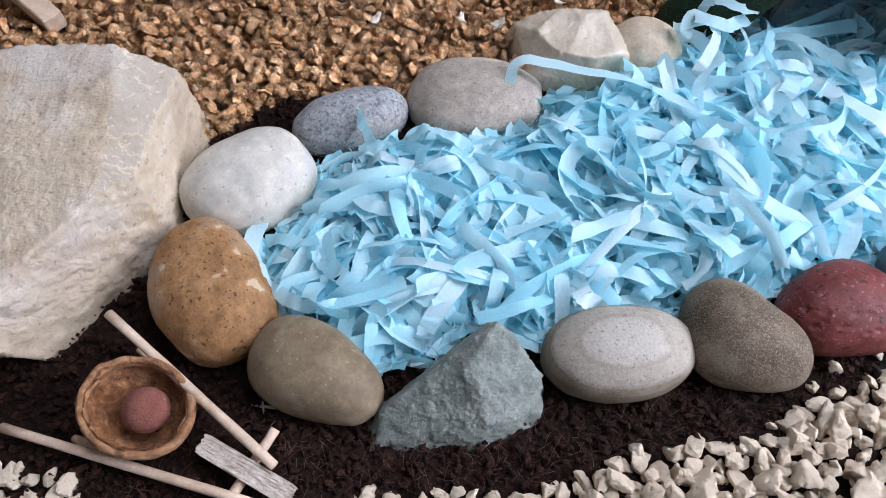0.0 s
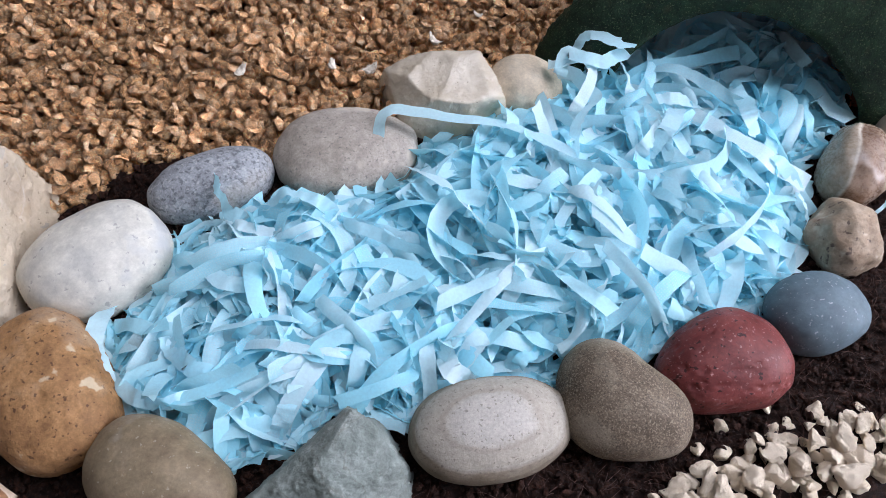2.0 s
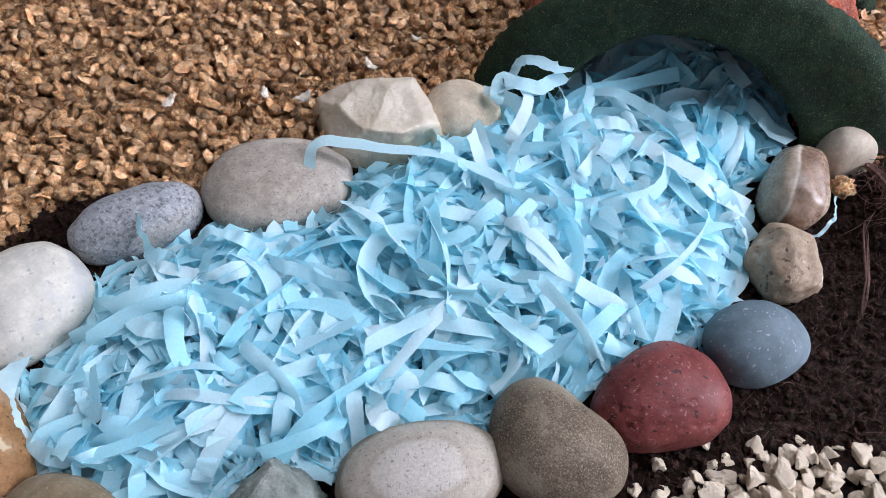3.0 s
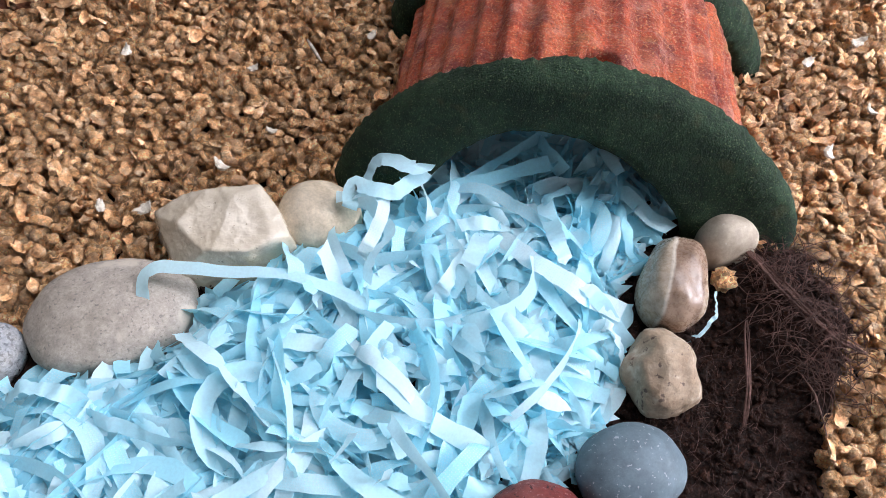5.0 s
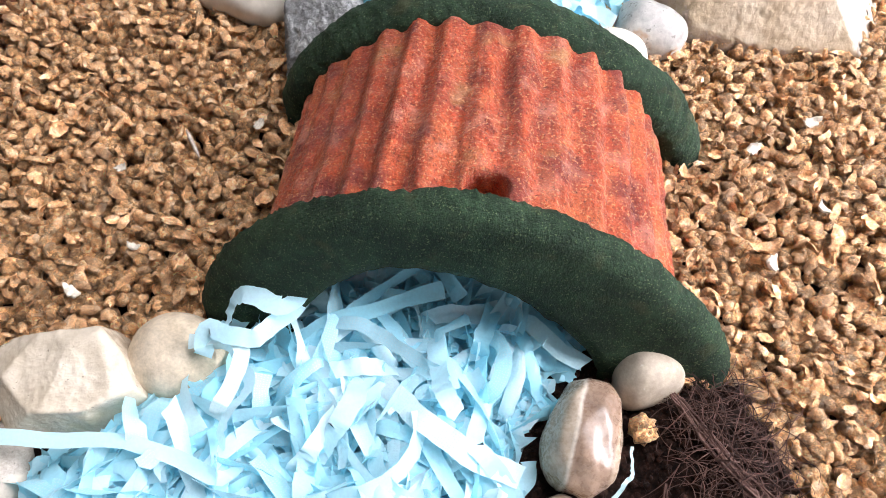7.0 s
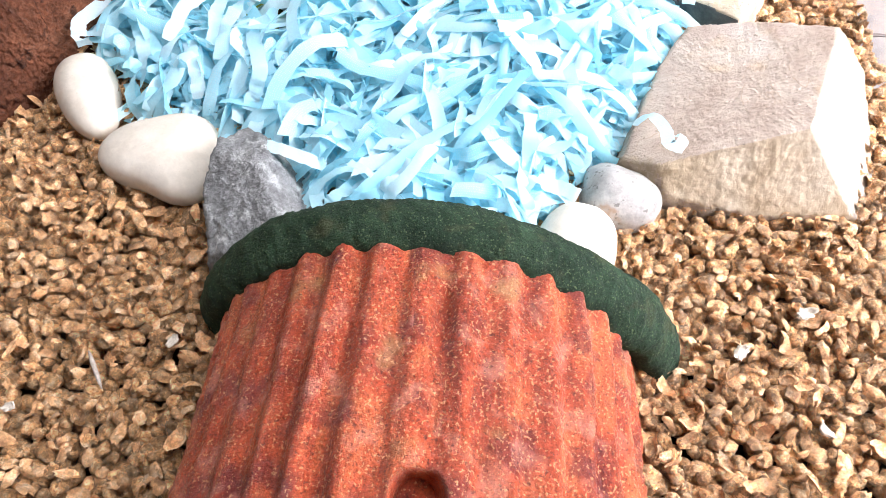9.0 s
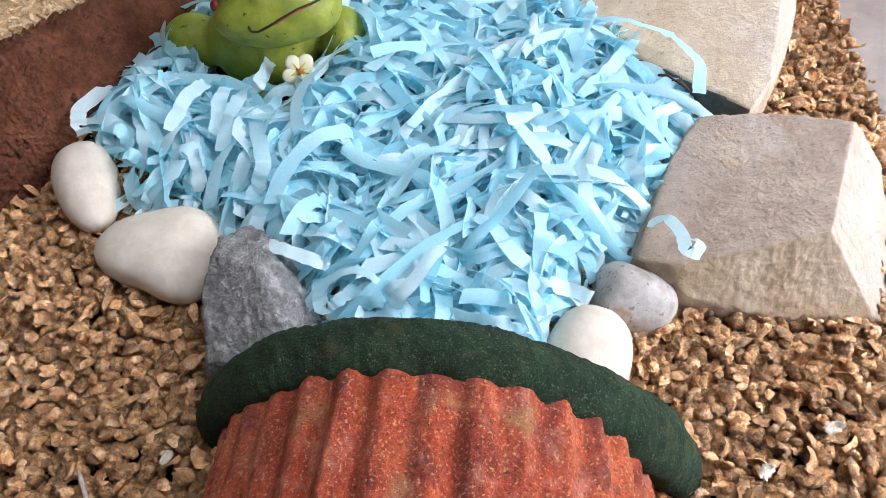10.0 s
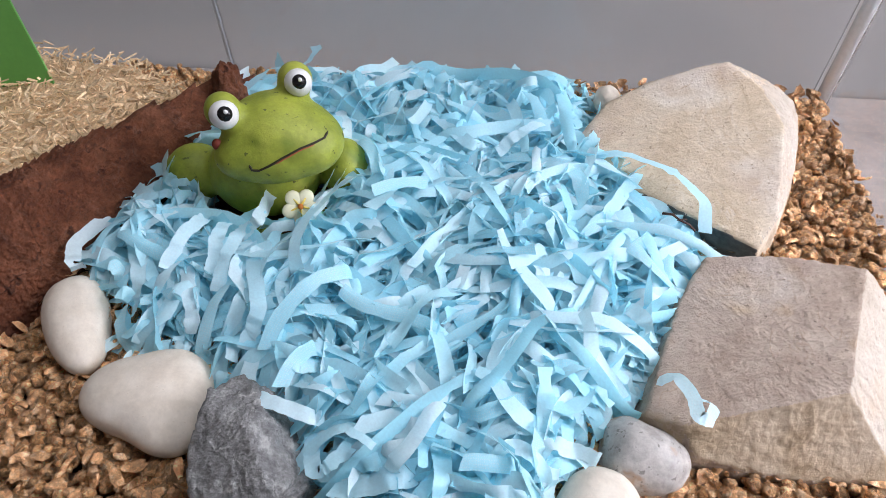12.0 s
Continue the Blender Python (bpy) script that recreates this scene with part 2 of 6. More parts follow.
WOODROUGH = mat("raw_wood", [(0.5, 0.4, 0.32), (0.72, 0.64, 0.56)], 300, 0.85, 0.8, 1500, fine=0.25)
NUTSHELL = mat("walnut_shell", [(0.20, 0.085, 0.035), (0.36, 0.18, 0.085), (0.50, 0.29, 0.15)], 160, 0.5, 0.9, 500, fine=0.3, depth=0.0015)
NUTINNER = mat("walnut_lining", [(0.10, 0.030, 0.011), (0.29, 0.115, 0.042), (0.50, 0.26, 0.115)], 210, 0.36, 1.0, 420, fine=0.35, depth=0.0018, spec=0.55, veins=[((0.035, 0.012, 0.007), 110, 0.03, 0.9), ((0.55, 0.32, 0.16), 160, 0.03, 0.6)])
CLAYBALL = mat("clay_ball", [(0.20, 0.062, 0.044), (0.29, 0.11, 0.08)], 300, 0.75, 0.8, 1600, fine=0.3, specks=[((0.6, 0.42, 0.34), 900, 0.68, 0.72, 0.8)])
TERRACOTTA = mat("sanded_terracotta", [(0.20, 0.020, 0.010), (0.43, 0.066, 0.022), (0.58, 0.150, 0.052)], 110, 0.34, 1.0, 1300, fine=0.6, spec=0.6, depth=0.0010, mottle=0.34, stretch=(1, 0.3, 1),
                 specks=[((0.11, 0.014, 0.024), 75, 0.54, 0.64, 0.55), ((0.62, 0.27, 0.20), 100, 0.56, 0.68, 0.45), ((0.40, 0.24, 0.09), 55, 0.63, 0.72, 0.6), ((0.78, 0.42, 0.20), 1150, 0.57, 0.66, 0.65), ((0.06, 0.012, 0.012), 1000, 0.60, 0.67, 0.6)])
GREENSAND = mat("sanded_green", [(0.007, 0.018, 0.009), (0.016, 0.037, 0.0175), (0.032, 0.064, 0.032)], 60, 0.75, 1.0, 1200, fine=0.65, spec=0.25, depth=0.0010, mottle=0.35,
                specks=[((0.16, 0.21, 0.10), 1500, 0.60, 0.67, 0.55), ((0.07, 0.065, 0.028), 110, 0.60, 0.72, 0.5)])
BARK = mat("red_brown_bark", [(0.105, 0.032, 0.014), (0.185, 0.062, 0.028), (0.27, 0.108, 0.056)], 60, 0.8, 1.0, 420, fine=0.35, spec=0.3, depth=0.003, mottle=0.35, veins=[((0.03, 0.011, 0.008), 26, 0.012, 0.9), ((0.05, 0.018, 0.012), 70, 0.014, 0.6), ((0.26, 0.13, 0.085), 45, 0.02, 0.5)],
           specks=[((0.03, 0.012, 0.008), 160, 0.64, 0.72, 0.8)])
GREENCARD = plain("green_card", (0.14, 0.42, 0.09), 0.6)
WALL_PAINT = mat("grey_panel", [(0.70, 0.69, 0.665), (0.745, 0.735, 0.71)], 3, 0.35, 0.05, 40, fine=0.02, spec=0.4, mottle=0.0)
# Grey for the unseen walls and ceiling, lowered to cut their bounced light.
ROOM_PAINT = mat("dimmed_room_paint", [(0.32, 0.31, 0.30), (0.37, 0.36, 0.35)], 2, 0.8, 0.1, 60, fine=0.03, mottle=0.0)
LAMINATE = mat("grey_laminate", [(0.36, 0.31, 0.29), (0.46, 0.41, 0.38), (0.52, 0.47, 0.44)], 9, 0.45, 0.15, 120, fine=0.12)


def clear_plastic():
    m = bpy.data.materials.new("clear_plastic")
    m.use_nodes = True
    p = m.node_tree.nodes["Principled BSDF"]
    p.inputs["Transmission Weight"].default_value, p.inputs["Roughness"].default_value, p.inputs["IOR"].default_value = 1.0, 0.03, 1.3
    p.inputs["Base Color"].default_value = (0.97, 0.98, 1, 1)
    return m


CLEAR = clear_plastic()
GLOSS = plain("moulded_plastic", (0.90, 0.92, 0.96), 0.14, 1.0)
FROST = plain("frosted_plastic", (0.85, 0.87, 0.92), 0.3)

# ---- builders ----


def fast_mesh(name, verts, faces, material, smooth=False, uvs=None):
    """A mesh from arrays: verts (n, 3), faces (m, 3 or 4)."""
    me = bpy.data.meshes.new(name)
    verts, faces = np.asarray(verts, np.float32), np.asarray(faces, np.int32)
    k = faces.shape[1]
    me.vertices.add(len(verts))
    me.vertices.foreach_set("co", verts.ravel())
    me.loops.add(faces.size)
    me.loops.foreach_set("vertex_index", faces.ravel())
    me.polygons.add(len(faces))
    me.polygons.foreach_set("loop_start", np.arange(0, faces.size, k, dtype=np.int32))
    me.polygons.foreach_set("use_smooth", np.full(len(faces), smooth))
    if uvs is not None:
        layer = me.uv_layers.new(name="UVMap")
        layer.data.foreach_set("uv", np.asarray(uvs, np.float32)[faces.ravel()].ravel())
    me.update(calc_edges=True)
    me.materials.append(material)
    return me


def part(name, bm, material=None, parent=None, label="", smooth=True):
    """One mesh object from a bmesh or a mesh, under a thing or a part."""
    if isinstance(bm, bmesh.types.BMesh):
        me = bpy.data.meshes.new(name)
        for f in bm.faces:
            f.smooth = smooth
        bm.to_mesh(me)
        bm.free()
        me.materials.append(material)
    else:
        me = bm
    ob = new(name, me)
    if parent:
        ob.parent = parent
    if label:
        ob["label"] = label
    return ob


def box_bm(x0, x1, y0, y1, z0, z1, bevel=0.0):
    bm = bmesh.new()
    bmesh.ops.create_cube(bm, size=1)
    for v in bm.verts:
        v.co = Vector(((x0 + x1) / 2 + v.co.x * (x1 - x0), (y0 + y1) / 2 + v.co.y * (y1 - y0), (z0 + z1) / 2 + v.co.z * (z1 - z0)))
    if bevel:
        bmesh.ops.bevel(bm, geom=bm.edges[:], offset=bevel, segments=2, affect="EDGES")
    return bm


def icosphere(sub):
    bm = bmesh.new()
    bmesh.ops.create_icosphere(bm, subdivisions=sub, radius=1)
    v = np.array([x.co[:] for x in bm.verts])
    f = np.array([[x.index for x in face.verts] for face in bm.faces])
    bm.free()
    return v / np.linalg.norm(v, axis=1)[:, None], f


ICO = {k: icosphere(k) for k in (3, 4, 5, 6, 7)}


def fractal(points, scale, seed, octaves=4):
    off = Vector((seed * 7.13, seed * 3.7, seed * 1.91))
    return np.array([noise.fractal(Vector(p) * scale + off, 0.9, 2.1, octaves) for p in points])


def in_poly(x, y, poly):
    inside = np.zeros(np.shape(x), bool)
    for (x0, y0), (x1, y1) in zip(poly, poly[1:] + poly[:1]):
        c = ((y0 > y) != (y1 > y)) & (x < (x1 - x0) * (y - y0) / (y1 - y0 + 1e-12) + x0)
        inside ^= c
    return inside


def poly_dist(x, y, poly):
    d = np.full(np.shape(x), 9.0)
    for (x0, y0), (x1, y1) in zip(poly, poly[1:] + poly[:1]):
        ex, ey = x1 - x0, y1 - y0
        k = np.clip(((x - x0) * ex + (y - y0) * ey) / (ex * ex + ey * ey), 0, 1)
        d = np.minimum(d, np.hypot(x - x0 - k * ex, y - y0 - k * ey))
    return d


def pebble(label, x, y, z, a, b, c, turn, material, taper=0.0, lump=0.05, seed=1, power=2.2, tilt=0.0, sub=5, group="stones round the pond", fine=0.0, skew=0.0, lobes=(), pits=0):
    """A water-worn stone: a rounded, uneven ellipsoid of half-axes a, b, c; lobes: (count, depth, compass degrees) swell its outline."""
    d, f = ICO[sub]
    v = np.sign(d) * np.abs(d) ** (2 / power)
    v /= (np.abs(v) ** power).sum(1)[:, None] ** (1 / power)
    r = 1 + lump * fractal(d, 1.1, seed, 2) + lump * 0.35 * fractal(d, 2.7, seed + 5, 3)
    if fine:
        r = r + fine * fractal(d, 9, seed + 9, 4)
    v = v * r[:, None] * (a, b, c)
    if lobes:
        way = np.arctan2(v[:, 1], v[:, 0])
        v[:, :2] *= (1 + sum(k * np.cos(m * (way - radians(at - turn))) for m, k, at in lobes))[:, None]
    if pits:
        rp = np.random.default_rng(seed)
        for n in rp.normal(size=(pits, 3)):
            n /= np.linalg.norm(n)
            v *= (1 - rp.uniform(0.01, 0.035) * np.clip((d @ n - math.cos(rp.uniform(0.03, 0.09))) / 0.002, 0, 1))[:, None]
    v[:, 1] *= 1 - taper * v[:, 0] / a
    v[:, 2] *= 1 - 0.5 * taper * v[:, 0] / a
    v[:, 1] += skew * v[:, 0] ** 2 / a
    ob = part("pebble", fast_mesh("pebble", v, f, material, True))
    ob.matrix_world = pose(x, y, z, 0, tilt, turn)
    return tagged(ob, label, "stone", group)


def rock(name, label, planes, centre, material, sharp=18, rough=0.02, coarse=0.03, seed=1, sub=6, group="", grain=30, strata=0.0, edge=None, scoops=()):
    """A broken stone: the convex body inside planes (normal, a point on the plane), edges softened, faces uneven."""
    d, f = ICO[sub]
    c = np.array(centre)
    near = []
    for n, p in planes:
        n = np.array(n) / np.linalg.norm(n)
        near.append(np.maximum(0, d @ n / max(1e-4, float(n @ (np.array(p) - c)))))
    near = np.array(near)
    most = near.max(0)
    r = 1 / (most * ((near / most) ** sharp).sum(0) ** (1 / sharp))
    for place, radius in scoops:  # hollow flakes struck off: the body ends at the ball
        o = np.array(place) - c
        along = d @ o
        gap = along ** 2 - (o @ o - radius ** 2)
        r = np.where((gap > 0) & (along > 0), np.minimum(r, along - np.sqrt(np.maximum(gap, 0))), r)
    v = d * r[:, None]
    size = float(np.median(r))
    crease = np.abs(fractal(v, 2.6 / size, seed + 3, 3))
    facet = np.round(4 * fractal(v, 1.3 / size, seed + 6, 2)) / 4
    v *= (1 + coarse * fractal(v, 1.6 / size, seed, 3) + rough * 2 * fractal(v, grain / size / 2.5, seed + 3, 5) + coarse * 0.9 * crease + coarse * 0.6 * facet)[:, None]
    if strata:
        v += strata * np.stack([fractal(v * (1, 1, 9), 0.8 / size, seed + 8, 3)] * 3, 1) * d * (1, 1, 0.1)
    me = fast_mesh(name, v, f, material, True)
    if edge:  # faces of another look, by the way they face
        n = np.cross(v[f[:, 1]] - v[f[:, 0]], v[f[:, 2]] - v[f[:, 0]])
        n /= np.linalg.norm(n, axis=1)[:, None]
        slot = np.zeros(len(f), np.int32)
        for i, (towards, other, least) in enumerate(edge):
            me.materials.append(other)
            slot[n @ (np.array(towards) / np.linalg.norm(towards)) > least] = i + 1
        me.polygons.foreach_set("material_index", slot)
    ob = part(name, me)
    ob.location = centre
    return tagged(ob, label, "stone", group)


def outline_planes(points, z, slopes):
    """Side planes through the edges of an outline (counter-clockwise) at height z; slopes: degrees by which each leans back."""
    res = []
    for (p, q), s in zip(zip(points, points[1:] + points[:1]), slopes):
        e = Vector((q[0] - p[0], q[1] - p[1]))
        n = Vector((e.y, -e.x)).normalized()
        res.append(((n.x * math.cos(radians(s)), n.y * math.cos(radians(s)), math.sin(radians(s))), ((p[0] + q[0]) / 2, (p[1] + q[1]) / 2, z)))
    return res


def tube_mesh(points, radii, material, sides=8, name="tube", wobble=0.0, seed=0, caps=True):
    """A round bar through points, with a radius at each."""
    rng = np.random.default_rng(seed)
    p = np.array(points, float)
    t = np.gradient(p, axis=0)
    t /= np.linalg.norm(t, axis=1)[:, None]
    up = np.array((0, 0, 1.0)) if abs(t[:, 2]).max() < 0.9 else np.array((1.0, 0, 0))
    s = np.cross(t, up)
    s /= np.linalg.norm(s, axis=1)[:, None]
    n = np.cross(s, t)
    ang = np.linspace(0, 2 * np.pi, sides, endpoint=False)
    rad = np.broadcast_to(np.array(radii, float), len(p))
    v = p[:, None] + (np.cos(ang)[None, :, None] * s[:, None] + np.sin(ang)[None, :, None] * n[:, None]) * rad[:, None, None] * (1 + wobble * rng.normal(size=(len(p), sides, 1)))
    m, k = len(p), sides
    f = [(i * k + j, i * k + (j + 1) % k, (i + 1) * k + (j + 1) % k, (i + 1) * k + j) for i in range(m - 1) for j in range(k)]
    v = list(v.reshape(-1, 3))
    if caps:
        v += [p[0], p[-1]]
        f += [(m * k, (j + 1) % k, j, j) for j in range(k)] + [(m * k + 1, (m - 1) * k + j, (m - 1) * k + (j + 1) % k, (m - 1) * k + (j + 1) % k) for j in range(k)]
    bm = bmesh.new()
    bv = [bm.verts.new(x) for x in v]
    for q in f:
        q = list(dict.fromkeys(int(i) for i in q))
        bm.faces.new([bv[i] for i in q])
    return bm

# ---- the room ----


def slab(name, u0, u1, v0, v1, z0, z1, material, bevel=0.0):
    ob = part(name, box_bm(u0, u1, v0, v1, z0, z1, bevel), material, smooth=False)
    ob.matrix_world = ROOM.copy()
    return tagged(ob, kind="structure")


WALL_V = 0.062
slab("floor", -2.6, 1.5, -2.5, 0.4, FLOOR_Z - 0.1, FLOOR_Z - 0.012, LAMINATE)
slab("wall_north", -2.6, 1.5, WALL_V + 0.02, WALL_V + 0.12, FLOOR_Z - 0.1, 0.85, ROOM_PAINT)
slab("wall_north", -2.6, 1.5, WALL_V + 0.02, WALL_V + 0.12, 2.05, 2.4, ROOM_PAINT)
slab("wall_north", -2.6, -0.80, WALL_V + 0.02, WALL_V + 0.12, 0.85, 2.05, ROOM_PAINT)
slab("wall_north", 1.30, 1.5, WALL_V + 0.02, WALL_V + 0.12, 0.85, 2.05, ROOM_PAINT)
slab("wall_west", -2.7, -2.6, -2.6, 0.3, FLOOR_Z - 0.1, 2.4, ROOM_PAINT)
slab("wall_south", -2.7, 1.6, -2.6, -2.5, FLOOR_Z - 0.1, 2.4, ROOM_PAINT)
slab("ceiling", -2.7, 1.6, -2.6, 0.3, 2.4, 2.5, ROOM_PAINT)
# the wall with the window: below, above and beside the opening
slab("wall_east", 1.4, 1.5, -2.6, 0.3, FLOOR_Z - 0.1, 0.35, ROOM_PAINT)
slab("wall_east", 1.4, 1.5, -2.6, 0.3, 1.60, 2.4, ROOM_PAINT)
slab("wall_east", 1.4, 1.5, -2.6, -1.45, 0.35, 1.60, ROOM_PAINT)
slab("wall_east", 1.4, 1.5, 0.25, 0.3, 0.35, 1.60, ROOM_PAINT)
win = slab("window_1", 1.38, 1.42, -1.45, -1.40, 0.35, 1.60, FROST)
for v0, v1, z0, z1 in ((0.20, 0.25, 0.35, 1.60), (-0.825, -0.775, 0.35, 1.60), (-1.40, 0.20, 0.35, 0.40), (-1.40, 0.20, 1.55, 1.60)):
    part("window_frame", box_bm(1.38, 1.42, v0, v1, z0, z1, 0.004), FROST, win, smooth=False)
win2 = slab("window_2", -0.80, -0.75, WALL_V + 0.05, WALL_V + 0.09, 0.85, 2.05, FROST)
for u0, u1, z0, z1 in ((1.25, 1.30, 0.85, 2.05), (0.225, 0.275, 0.85, 2.05), (-0.75, 1.25, 0.85, 0.90), (-0.75, 1.25, 2.0, 2.05)):
    part("window_frame", box_bm(u0, u1, WALL_V + 0.05, WALL_V + 0.09, z0, z1, 0.004), FROST, win2, smooth=False)
# grey panels of the unit behind the tray, with the narrow joint between them
panel_unit = new("wall_panels")
panel_unit.matrix_world = ROOM.copy()
tagged(panel_unit, kind="structure")
for u0, u1 in ((-1.30, -0.3644), (-0.3632, 1.3)):
    part("panel", box_bm(u0, u1, WALL_V, WALL_V + 0.018, FLOOR_Z - 0.012, 0.80, 0.0012), WALL_PAINT, panel_unit, smooth=False)
# Thin pale strip added for the bright reflection along the joint.
part("joint_highlight", box_bm(-0.3642, -0.3634, WALL_V - 0.0003, WALL_V + 0.010, FLOOR_Z - 0.012, 0.80, 0.0004), FROST, panel_unit, "pale strip standing in for the highlight on the panel joint", smooth=False)
# laminate boards beside the tray
boards = new("floor_boards")
boards.matrix_world = ROOM.copy()
tagged(boards, kind="structure")
rng = random.Random(4)
for i in range(12):
    v1 = WALL_V - 0.001 - i * 0.125
    off = rng.uniform(0, 0.6)
    for a, b in ((-2.5, -1.4 + off), (-1.4 + off, -0.2 + off), (-0.2 + off, 1.38)):
        part("board", box_bm(a + 0.0006, b - 0.0006, v1 - 0.1238, v1, FLOOR_Z - 0.011, FLOOR_Z - 0.003, 0.0008), LAMINATE, boards, smooth=False)

# ---- the clear tray ----
tray = new("plastic_tray")
tray.matrix_world = ROOM.copy()
tagged(tray, "clear plastic storage tray filled with bedding", "tray")
TU, TV, TH = -0.90, -0.78, 0.16
part("base", box_bm(TU, 0.002, TV, 0.002, FLOOR_Z - 0.0028, FLOOR_Z + 0.002, 0.001), FROST, tray, smooth=False)
for u0, u1, v0, v1 in ((TU, -0.006, 0.0, 0.002), (0.0, 0.002, TV, -0.006), (TU, 0.002, TV - 0.002, TV), (TU - 0.002, TU, TV, 0.002)):
    side = part("side_wall", box_bm(u0, u1, v0, v1, FLOOR_Z + 0.0025, TH, 0.0003), CLEAR, tray, smooth=False)
    side.visible_shadow = False
corner = bmesh.new()
bmesh.ops.create_cone(corner, cap_ends=True, segments=16, radius1=0.0035, radius2=0.0045, depth=TH - FLOOR_Z - 0.003)
bmesh.ops.translate(corner, verts=corner.verts[:], vec=(0.0, 0.0, (TH + FLOOR_Z) / 2))
part("corner", corner, GLOSS, tray, "glossy rounded corner of the tray")

# ---- ground inside the tray ----
POND = [(-0.07, 0.1166), (-0.063, 0.0926), (-0.048, 0.0828), (-0.0323, 0.0745), (-0.011, 0.0771), (0.0084, 0.0895), (0.0313, 0.0861), (0.0612, 0.0921), (0.0912, 0.0981), (0.1194, 0.1042), (0.1504, 0.1125), (0.1662, 0.1278), (0.1815, 0.1495), (0.1891, 0.1768), (0.2104, 0.1959), (0.2216, 0.2118), (0.236, 0.262), (0.25, 0.3), (0.19, 0.325), (0.165, 0.285), (0.14, 0.238), (0.112, 0.24), (0.098, 0.226), (0.0665, 0.2069), (0.0375, 0.1894), (0.0081, 0.1797), (-0.0203, 0.1706), (-0.0479, 0.1565), (-0.0592, 0.1369)]
POOL = [(0.08, 0.4617), (0.0988, 0.4176), (0.1256, 0.4008), (0.1529, 0.3774), (0.1684, 0.3503), (0.1835, 0.3149), (0.2426, 0.292), (0.2649, 0.3273), (0.2964, 0.3488), (0.3248, 0.3711), (0.3496, 0.4003), (0.3559, 0.4368), (0.3357, 0.4715), (0.3297, 0.4986), (0.3555, 0.524), (0.3013, 0.5488), (0.221, 0.5719), (0.1656, 0.584), (0.1368, 0.5624), (0.1186, 0.5221), (0.0927, 0.4922)]
SOILZONE = [(-0.40, 0.150), (-0.105, 0.165), (-0.088, 0.180), (-0.072, 0.196), (-0.050, 0.199), (-0.010, 0.190), (0.020, 0.200), (0.060, 0.215), (0.098, 0.236), (0.160, 0.262),
            (0.232, 0.210), (0.240, 0.180), (0.262, 0.178), (0.268, 0.145), (0.248, 0.125), (0.232, 0.100), (0.226, 0.060), (0.25, -0.30), (-0.55, -0.30)]
SHAVEZONE = [(-0.080, 0.393), (0.030, 0.466), (0.062, 0.486), (0.100, 0.515), (0.125, 0.535), (0.132, 0.547), (0.124, 0.560), (0.103, 0.582), (0.080, 0.590), (0.054, 0.603), (-0.4, 0.76), (-0.4, 0.25)]
CHIPZONE = [(-0.045, 0.030), (-0.030, 0.036), (-0.012, 0.041), (0.010, 0.037), (0.038, 0.040), (0.062, 0.051), (0.092, 0.052), (0.116, 0.064), (0.135, 0.071), (0.158, 0.080), (0.185, 0.079), (0.215, 0.070), (0.23, 0.03), (0.23, -0.02), (-0.03, -0.02)]


def in_tray(x, y, inset=0.002):
    a = radians(17)
    dx, dy = x - 0.469, y - 0.506
    u, v = dx * math.cos(a) - dy * math.sin(a), dx * math.sin(a) + dy * math.cos(a)
    return (u > TU + inset) & (u < -inset) & (v > TV + inset) & (v < -inset)


def ground_height(x, y):
    """Height of the soil: low under the water, a small mound by the tunnel."""
    z = np.full(np.shape(x), -0.005)
    inner = np.where(in_poly(x, y, POND), poly_dist(x, y, POND), 0)
    z -= 0.009 * np.clip(inner / 0.015, 0, 1)
    z += 0.008 * np.exp(-(((x - 0.243) / 0.016) ** 2 + ((y - 0.152) / 0.028) ** 2))
    z += 0.003 * np.exp(-(((x + 0.09) / 0.05) ** 2 + ((y - 0.05) / 0.03) ** 2))
    return z


def soil_sheet():
    nx, ny = 300, 190
    gx, gy = np.meshgrid(np.linspace(-0.26, 0.30, nx), np.linspace(-0.03, 0.27, ny))
    x, y = gx.ravel(), gy.ravel()
    z = ground_height(x, y)
    p = np.stack([x, y, z], 1)
    z = z + 0.0022 * fractal(p, 160, 3, 4) + 0.0012 * np.abs(fractal(p, 420, 8, 3))
    out = ~in_poly(x, y, SOILZONE)
    z[out] -= np.clip(poly_dist(x[out], y[out], SOILZONE) / 0.012, 0, 1) * 0.012
    idx = np.arange(nx * ny).reshape(ny, nx)
    f = np.stack([idx[:-1, :-1], idx[:-1, 1:], idx[1:, 1:], idx[1:, :-1]], -1).reshape(-1, 4)
    me = fast_mesh("soil", np.stack([x, y, z], 1), f, SOIL, True)
    return tagged(part("soil", me), "dark brown potting soil round the pond", "soil", kind="stuff")


soil_sheet()
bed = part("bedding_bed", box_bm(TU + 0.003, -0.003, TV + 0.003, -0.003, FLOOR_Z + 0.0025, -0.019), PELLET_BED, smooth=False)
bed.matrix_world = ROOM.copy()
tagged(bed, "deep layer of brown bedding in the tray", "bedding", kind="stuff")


def rotations(n, rng):
    q = rng.normal(size=(n, 4))
    q /= np.linalg.norm(q, axis=1)[:, None]
    w, x, y, z = q.T
    return np.stack([np.stack([1 - 2 * (y * y + z * z), 2 * (x * y - z * w), 2 * (x * z + y * w)], -1),
                     np.stack([2 * (x * y + z * w), 1 - 2 * (x * x + z * z), 2 * (y * z - x * w)], -1),
                     np.stack([2 * (x * z - y * w), 2 * (y * z + x * w), 1 - 2 * (x * x + y * y)], -1)], 1)


